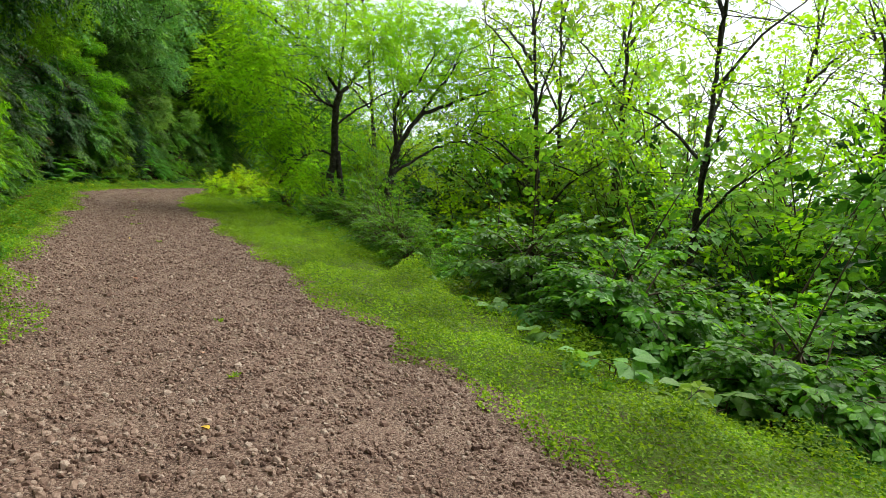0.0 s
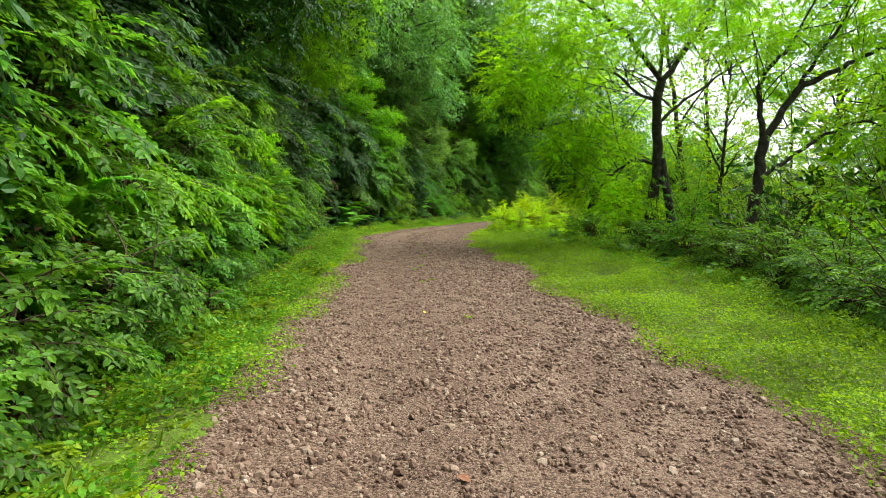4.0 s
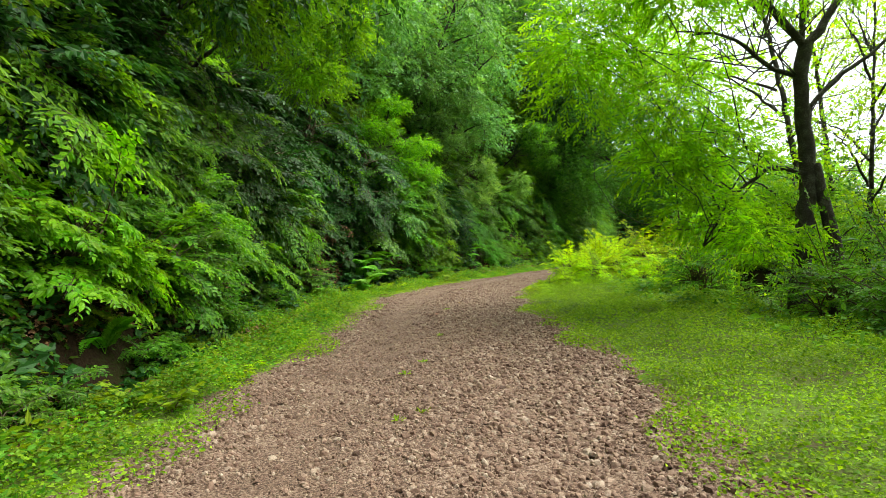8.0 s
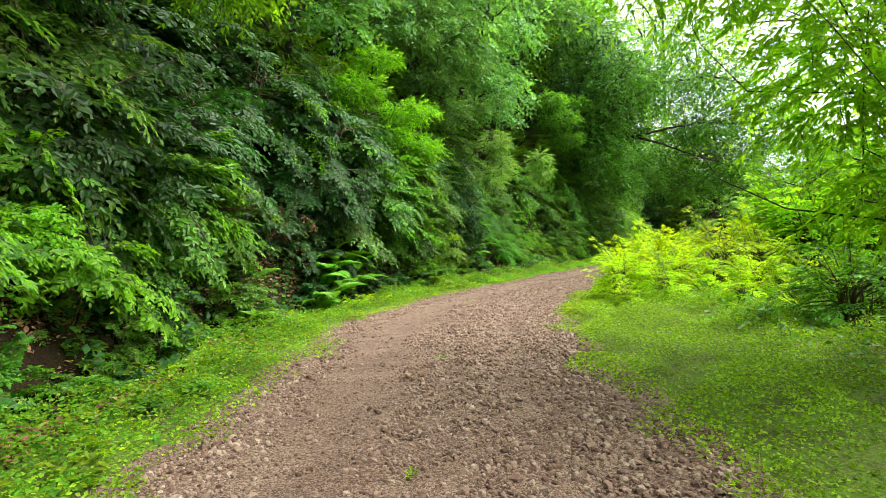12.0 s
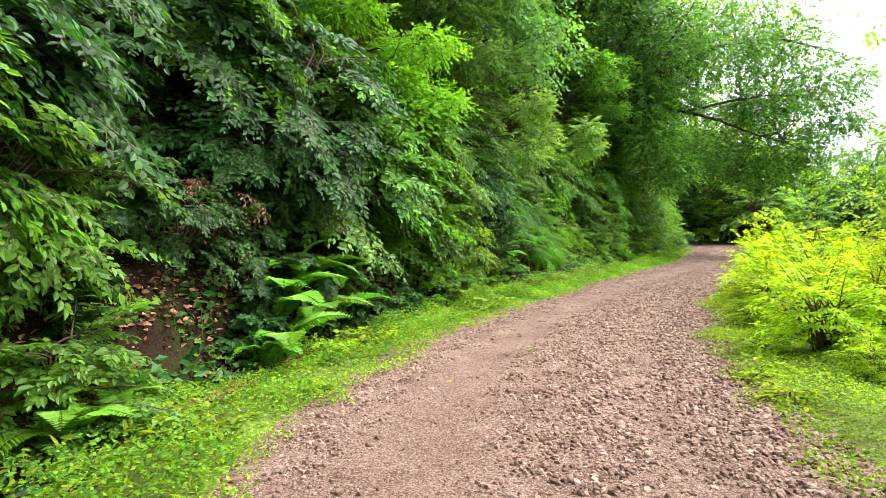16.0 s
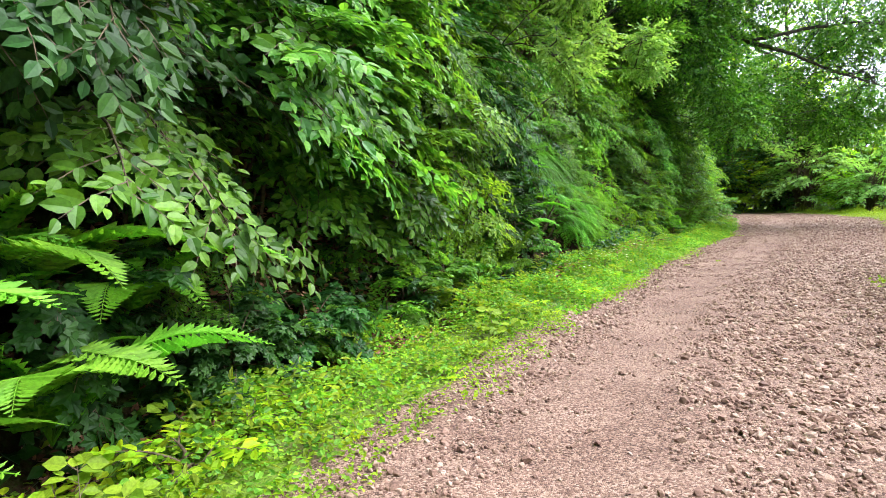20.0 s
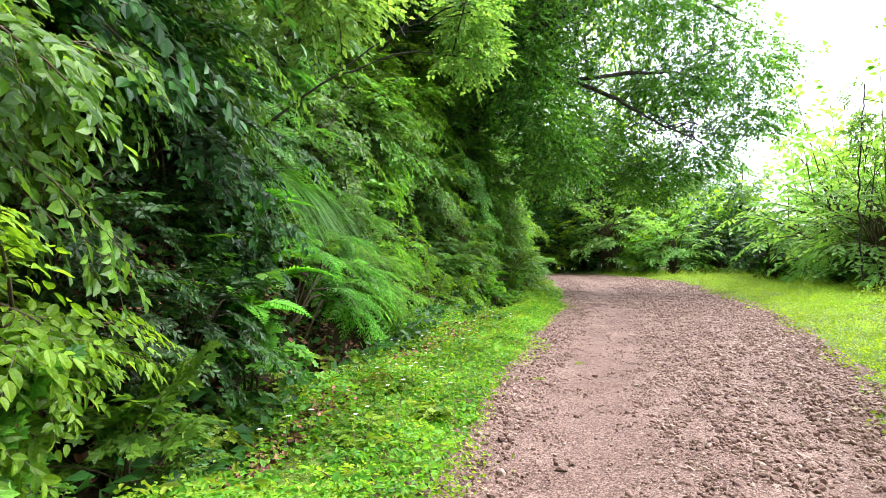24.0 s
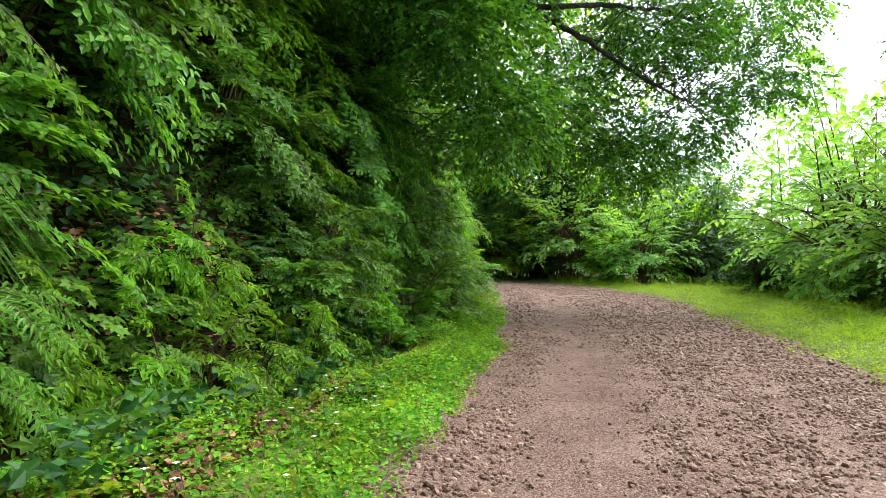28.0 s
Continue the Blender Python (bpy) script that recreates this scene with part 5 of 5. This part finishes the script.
def herb_field(name, label, count, lo, hi, off_lo, off_hi, sign, leaf, material, kind="oval", tall=0.1, tilt=0.5, thin=0.0, face=0.0):
    """Low leaves over a strip of the verge, in uneven clumps."""
    a = rng.uniform(lo, hi, count)
    t = rng.uniform(0, 1, count)
    top = off_hi(a) if callable(off_hi) else off_hi
    off = off_lo + (top - off_lo) * t
    xy = by_edge(a, sign, off)
    clump = waves(xy, 2.6, 11) * 0.5 + 0.5
    worn = off - 0.28 * waves(xy, 1.3, 17) - 0.16 * waves(xy, 4.7, 3)
    bare = np.zeros(count)
    for ba, bo, ra, ro in BARE:
        if sign < 0 and material != "litter":
            bare = np.maximum(bare, 0.93 * np.clip(1.6 - 1.4 * np.hypot((a - ba) / ra, (off - bo) / ro), 0, 1))
    keep = rng.uniform(0, 1, count) > bare + thin * (1 - clump) + (0.97 * np.clip((0.2 - worn) / 0.42, 0, 1) if off_lo < 0.3 else 0)
    xy, clump = xy[keep], clump[keep]
    n = len(xy)
    z = np.where(off[keep] < 0.1, road_height(xy), land(xy)) + 0.012 + rng.uniform(0.05, 1, n) * tall * (0.2 + 1.5 * clump ** 2) * np.clip(0.4 + off[keep], 0.25, 1)
    d = unit(np.c_[rng.normal(0, 1, (n, 2)), rng.normal(0.15, 0.3, n)])
    outward = np.stack([np.interp(a[keep], ALONG, RIGHT[:, c]) for c in (0, 1)], 1)
    nn = unit(np.c_[rng.normal(0, tilt, (n, 2)) + face * outward, np.ones(n)])
    size = leaf * rng.uniform(0.55, 1.25, n)
    v, f = leaves(np.c_[xy, z], d, nn, size, size * (0.62 if kind != "lance" else 0.36), kind)
    return tagged(new(name, put_mesh(name, v, f, MAT[material])), label, "herbs", kind="stuff")


left_edge = lambda a: np.interp(a, *FOOT) + 0.05
right_edge = lambda a: np.interp(a, *VERGE) + 0.5
herb_field("verge_herbs", "low bright green herbs on the verge by the bank", 230000, -2, 56, -0.4, left_edge, -1, 0.038, "herb", "small", 0.3, 1.0, 0.7, 0.2)
herb_field("leafy_herbs", "lush green leafy herbs along the foot of the bank", 42000, 36, 56, 0.1, left_edge, -1, 0.062, "lush", "oval", 0.26, 0.8, 0.5, 0.2)
herb_field("leafy_herbs", "lush green leafy herbs beside the gravel", 60000, -1, 36, 0.3, left_edge, -1, 0.052, "lush", "oval", 0.3, 0.8, 1.1, 0.2)
herb_field("verge_weeds", "taller weeds with pointed leaves along the bank", 20000, -4, 62, 0.4, lambda a: np.interp(a, *FOOT) + 0.2, -1, 0.095, "herb", "lance", 0.32, 0.6, 0.9, 0.4)
herb_field("verge_grass", "short bright green herbs and grass beside the track", 360000, -1, 38, -0.4, right_edge, 1, 0.037, "herb", "small", 0.26, 1.0, 0.7)
herb_field("meadow_herbs", "bright green herbs and grass on the open verge", 150000, 36, 72, -0.3, right_edge, 1, 0.055, "grass", "small", 0.34, 0.9, 0.6)
herb_field("bank_undergrowth", "ivy and small plants creeping over the bank", 90000, -6, 66, 1.5, lambda a: np.interp(a, *FOOT) + 2.3, -1, 0.13, "deep_shade", "small", 0.45, 0.6, 0.5, 1.4)
herb_field("bank_vines", "lobed vine leaves trailing over the lower bank", 16000, 8, 56, 1.7, lambda a: np.interp(a, *FOOT) + 1.1, -1, 0.12, "leaf", "lobed", 0.45, 0.5, 0.9, 1.4)
herb_field("slope_undergrowth", "undergrowth on the slope below the track", 30000, -4, 40, 2.2, lambda a: np.interp(a, *VERGE) + 9, 1, 0.13, "leaf", "small", 0.3, 0.7, 0.6)
herb_field("dead_leaves", "fallen brown leaves at the foot of the bank", 95000, 0, 60, 1.2, lambda a: np.interp(a, *FOOT) + 1.0, -1, 0.078, "litter", "oval", 0.16, 0.5, 0.2, 0.6)


def blade_field(name, label, count, lo, hi, off_lo, off_hi, sign, length, thin=0.6):
    a, t = rng.uniform(lo, hi, count), rng.uniform(0, 1, count)
    top = off_hi(a) if callable(off_hi) else off_hi
    xy = beside(a, sign * (off_lo + (top - off_lo) * t))
    clump = waves(xy, 1.7, 23) * 0.5 + 0.5
    keep = rng.uniform(0, 1, count) > thin * (1 - clump)
    xy, clump = xy[keep], clump[keep]
    n = len(xy)
    d = unit(np.c_[rng.normal(0, 0.5, (n, 2)), np.ones(n)])
    v, f = strips(np.c_[xy, land(xy)], d, length * rng.uniform(0.4, 1.2, n), np.full(n, 0.0028), rng.uniform(0.2, 0.7, n), 2)
    return tagged(new(name, put_mesh(name, v, f, MAT["grass"])), label, "grass", kind="stuff")


blade_field("grass_blades", "thin grass blades among the herbs", 26000, -1, 40, 0.15, right_edge, 1, 0.16)
blade_field("grass_blades", "thin grass blades along the bank's foot", 9000, -4, 62, 0.2, left_edge, -1, 0.18)
blade_field("meadow_grass", "longer grass on the open verge at the bend", 60000, 38, 72, 0.4, right_edge, 1, 0.42)

# ---- gravel ----
def stone_shape(k):
    """The part of a crushed stone that stands out of the ground, about 1 across: a blunt, uneven dome of flat facets."""
    r = np.random.default_rng(100 + k)
    turn = np.arange(5) * 2 * np.pi / 5
    low, mid = turn + r.normal(0, 0.2, 5), turn + 0.6 + r.normal(0, 0.25, 5)
    ring = lambda w, size, z, rough: np.c_[np.cos(w) * size * r.uniform(1 - rough, 1 + rough, 5), np.sin(w) * size * r.uniform(1 - rough, 1 + rough, 5), z + r.normal(0, 0.05, 5)]
    v = np.concatenate([ring(low, 0.5, -0.22, 0.16), ring(mid, 0.38, 0.2, 0.22), [[r.normal(0, 0.1), r.normal(0, 0.1), 0.34 + r.normal(0, 0.06)]]])
    i, j = np.arange(5), (np.arange(5) + 1) % 5
    f = np.concatenate([np.stack([i, j, i + 5], 1), np.stack([j, j + 5, i + 5], 1), np.stack([i + 5, j + 5, np.full(5, 10)], 1)])
    return v * np.array([1.2, 0.9, r.uniform(0.75, 1.05)]), f


SHAPES = [stone_shape(k) for k in range(12)]


def gravel(name, label, count, lo, hi, small, large, coarse):
    a, u = rng.uniform(lo, hi, count), rng.uniform(-1, 1, count)
    w = np.interp(a, ALONG, LINE[:, 2]) + 0.3
    x, y, rx, ry = (np.interp(a, ALONG, c) for c in (LINE[:, 0], LINE[:, 1], RIGHT[:, 0], RIGHT[:, 1]))
    xy = np.stack([x + rx * u * w, y + ry * u * w], 1)
    worn = np.interp(a, [0, 18, 26, 60], [0.15, 0.3, 1.0, 1.0])
    rut = worn * np.maximum(np.exp(-((u + 0.42) / 0.22) ** 4), 0.7 * np.exp(-((u - 0.42) / 0.12) ** 2))
    patch = waves(xy, 0.9, 31) * 0.5 + 0.5
    keep = rng.uniform(0, 1, count) > coarse * rut * (0.6 + 0.4 * patch) + 0.8 * np.clip((np.abs(u) - 0.85) / 0.15, 0, 1)
    heap = 0.45 * np.clip((u - 0.05) / 0.25, 0, 1) * np.interp(a, [12, 20], [0.15, 1.0])     # coarser stones heaped along the valley side
    xy, rut, patch, heap = xy[keep], rut[keep], patch[keep], heap[keep]
    n = len(xy)
    size = np.clip(small * np.exp(rng.normal(0, 0.42, n)) * (0.8 + 0.4 * patch + heap) * (1 - 0.4 * rut), 0.008, large)
    z = road_height(xy) + size * 0.1
    ang, tip = rng.uniform(0, 2 * np.pi, n), rng.normal(0, 0.2, (n, 2))
    ca, sa = np.cos(ang), np.sin(ang)
    vs, fs, base = [], [], 0
    for k, (v, f) in enumerate(SHAPES):
        m = np.arange(n) % len(SHAPES) == k
        q = v[None] * size[m][:, None, None]
        q[..., 2] += q[..., 0] * tip[m][:, :1] + q[..., 1] * tip[m][:, 1:]
        r = np.stack([q[..., 0] * ca[m][:, None] - q[..., 1] * sa[m][:, None], q[..., 0] * sa[m][:, None] + q[..., 1] * ca[m][:, None], q[..., 2]], -1)
        r += np.c_[xy, z][m][:, None]
        vs.append(r.reshape(-1, 3))
        fs.append((f[None] + 11 * np.arange(m.sum())[:, None, None]).reshape(-1, 3) + base)
        base += 11 * m.sum()
    ob = tagged(new(name, put_mesh(name, np.concatenate(vs), np.concatenate(fs), MAT["stone"])), label, "gravel", kind="stuff")
    return ob


gravel("gravel", "loose reddish and grey crushed gravel on the track", 135000, 0.5, 52, 0.026, 0.07, 0.95)
gravel("gravel", "loose grey gravel at the far bend", 12000, 51, 72, 0.045, 0.08, 0.5)
gravel("grit", "fine grit among the gravel", 45000, 1, 44, 0.013, 0.02, 0.0)

stone_meshes = []
for k in range(8):
    v, f = SHAPES[k]
    stone_meshes.append(put_mesh("stone", v, f, MAT["stone"]))
a = rng.uniform(1.5, 46, 300)
u = rng.uniform(-0.95, 0.95, 300)
xy = np.stack([np.interp(a, ALONG, LINE[:, c]) + np.interp(a, ALONG, RIGHT[:, c]) * u * (np.interp(a, ALONG, LINE[:, 2]) + 0.1) for c in (0, 1)], 1)
for i, (p, h) in enumerate(zip(xy, road_height(xy))):
    s = float(np.clip(rng.normal(0.062, 0.016), 0.045, 0.11))
    st = part("stone", stone_meshes[i % 8], road)
    st.matrix_basis = pose(p[0], p[1], h + 0.16 * s, rng.normal(0, 12), rng.normal(0, 12), rng.uniform(0, 360)) @ Matrix.Diagonal((s, s, s * 0.9, 1))

# ---- small things on the track and by the bank ----
def fallen_leaf(xy, z, size, turn, material, label):
    """One broad dead leaf, curled up at its edges, with its stalk."""
    root = tagged(new("fallen_leaf"), label, "leaf", "fallen leaves on the track")
    root.matrix_basis = pose(xy[0], xy[1], z, rng.normal(0, 10), rng.normal(0, 10), turn)
    u, v = np.meshgrid(np.linspace(0, 1, 8), np.linspace(-1, 1, 5), indexing="ij")
    w = np.sin(np.pi * np.clip(u, 0.02, 0.98)) ** 0.7 * 0.36
    p = np.stack([v * w, u, 0.10 * v ** 2 * w + 0.08 * np.sin(u * 4) + 0.03], -1).reshape(-1, 3) * size
    part("blade", put_mesh("fallen_leaf_blade", p, grid_faces(8, 5), MAT[material], False), root)
    stalk = bend((0, 0, 0.03 * size), (0.05 * size, -0.35 * size, 0.01), 0.02 * size, 0, 4)
    part("stalk", put_mesh("fallen_leaf_stalk", *tubes([stalk], [np.full(4, 0.0018)], 4), MAT["twig"], False), root)


on_road = lambda x, y: float(road_height(np.array([(x, y)]))[0])
fallen_leaf((-0.43, 5.4), float(land(np.array([(-0.43, 5.4)]))[0]) + 0.06, 0.14, 40, "yellow", "yellow fallen leaf lying among the herbs")
for x, y, s, t in ((2.25, 24.2, 0.13, 70), (2.4, 24.35, 0.12, 160), (2.3, 24.0, 0.1, 20), (1.2, 5.6, 0.08, 10), (2.1, 12.9, 0.08, 130), (1.0, 9.3, 0.09, 220)):
    fallen_leaf((x, y), on_road(x, y) + 0.025, s, t, "litter", "curled brown fallen leaf on the gravel")
for x, y, s, t in ((0.9, 3.9, 0.07, 30), (2.35, 29.9, 0.07, 90), (1.4, 14.0, 0.06, 200), (3.0, 26.5, 0.05, 100)):
    fallen_leaf((x, y), on_road(x, y) + 0.025, s, t, "yellow", "small yellow fallen leaf on the gravel")


def dead_twig(xy, length, turn, label):
    """A fallen stick with two side shoots."""
    root = tagged(new("dead_twig"), label, "twig")
    h = float(np.maximum(land(np.array([xy]))[0], on_road(*xy)))
    root.matrix_basis = pose(xy[0], xy[1], h + 0.05, 0, 4, turn)
    main = bend((0, 0, 0), (length, 0, 0.02), 0.03, 0.02, 8)
    part("stick", put_mesh("dead_twig_stick", *tubes([main], [np.linspace(0.011, 0.004, 8)], 6), MAT["litter"], False), root)
    for k, s in ((3, 1), (5, -1)):
        shoot = bend(main[k], main[k] + np.array([0.25, 0.16 * s, 0.03]) * length, 0.01, 0.03, 5)
        part("shoot", put_mesh("dead_twig_shoot", *tubes([shoot], [np.linspace(0.006, 0.002, 5)], 5), MAT["litter"], False), root)


dead_twig((5.3, 41.7), 0.6, 15, "dry brown twig lying on fallen leaves by the bank")
dead_twig((1.0, 28.9), 0.45, 60, "dark thin stick at the edge of the gravel")
dead_twig((7.7, 44.7), 0.4, 120, "short dry twig on fallen leaves by the bank")
dark_stone = part("stone", stone_meshes[3], road, "dark stone")
dark_stone.matrix_basis = pose(3.15, 29.3, on_road(3.15, 29.3) + 0.03, 8, 0, 40) @ Matrix.Diagonal((0.16, 0.14, 0.12, 1))

# tufts that grow in the gravel
tuft_spots = [(1.75, 16.9), (1.95, 17.1), (1.8, 18.6), (2.0, 19.2), (2.3, 21.4), (3.45, 31.3), (1.6, 6.8), (1.3, 4.9), (1.9, 13.6), (2.6, 25.2), (7.6, 40.6), (8.6, 41.4)]
for x, y in tuft_spots:
    root = tagged(new("seedling"), "small green seedling growing in the gravel", "weed", "seedlings in the gravel")
    root.location = (x, y, on_road(x, y))
    n = 14
    a = rng.uniform(0, 2 * np.pi, n)
    d = unit(np.stack([np.cos(a), np.sin(a), rng.uniform(0.2, 1.2, n)], 1))
    p = np.stack([np.cos(a), np.sin(a), 0 * a], 1) * rng.uniform(0, 0.05, (n, 1)) + np.array([0, 0, 0.015])
    part("leaf", put_mesh("seedling_leaf", *leaves(p, d, np.tile((0, 0, 1.0), (n, 1)), rng.uniform(0.03, 0.06, n), 0.018, "oval"), MAT["herb"]), root)
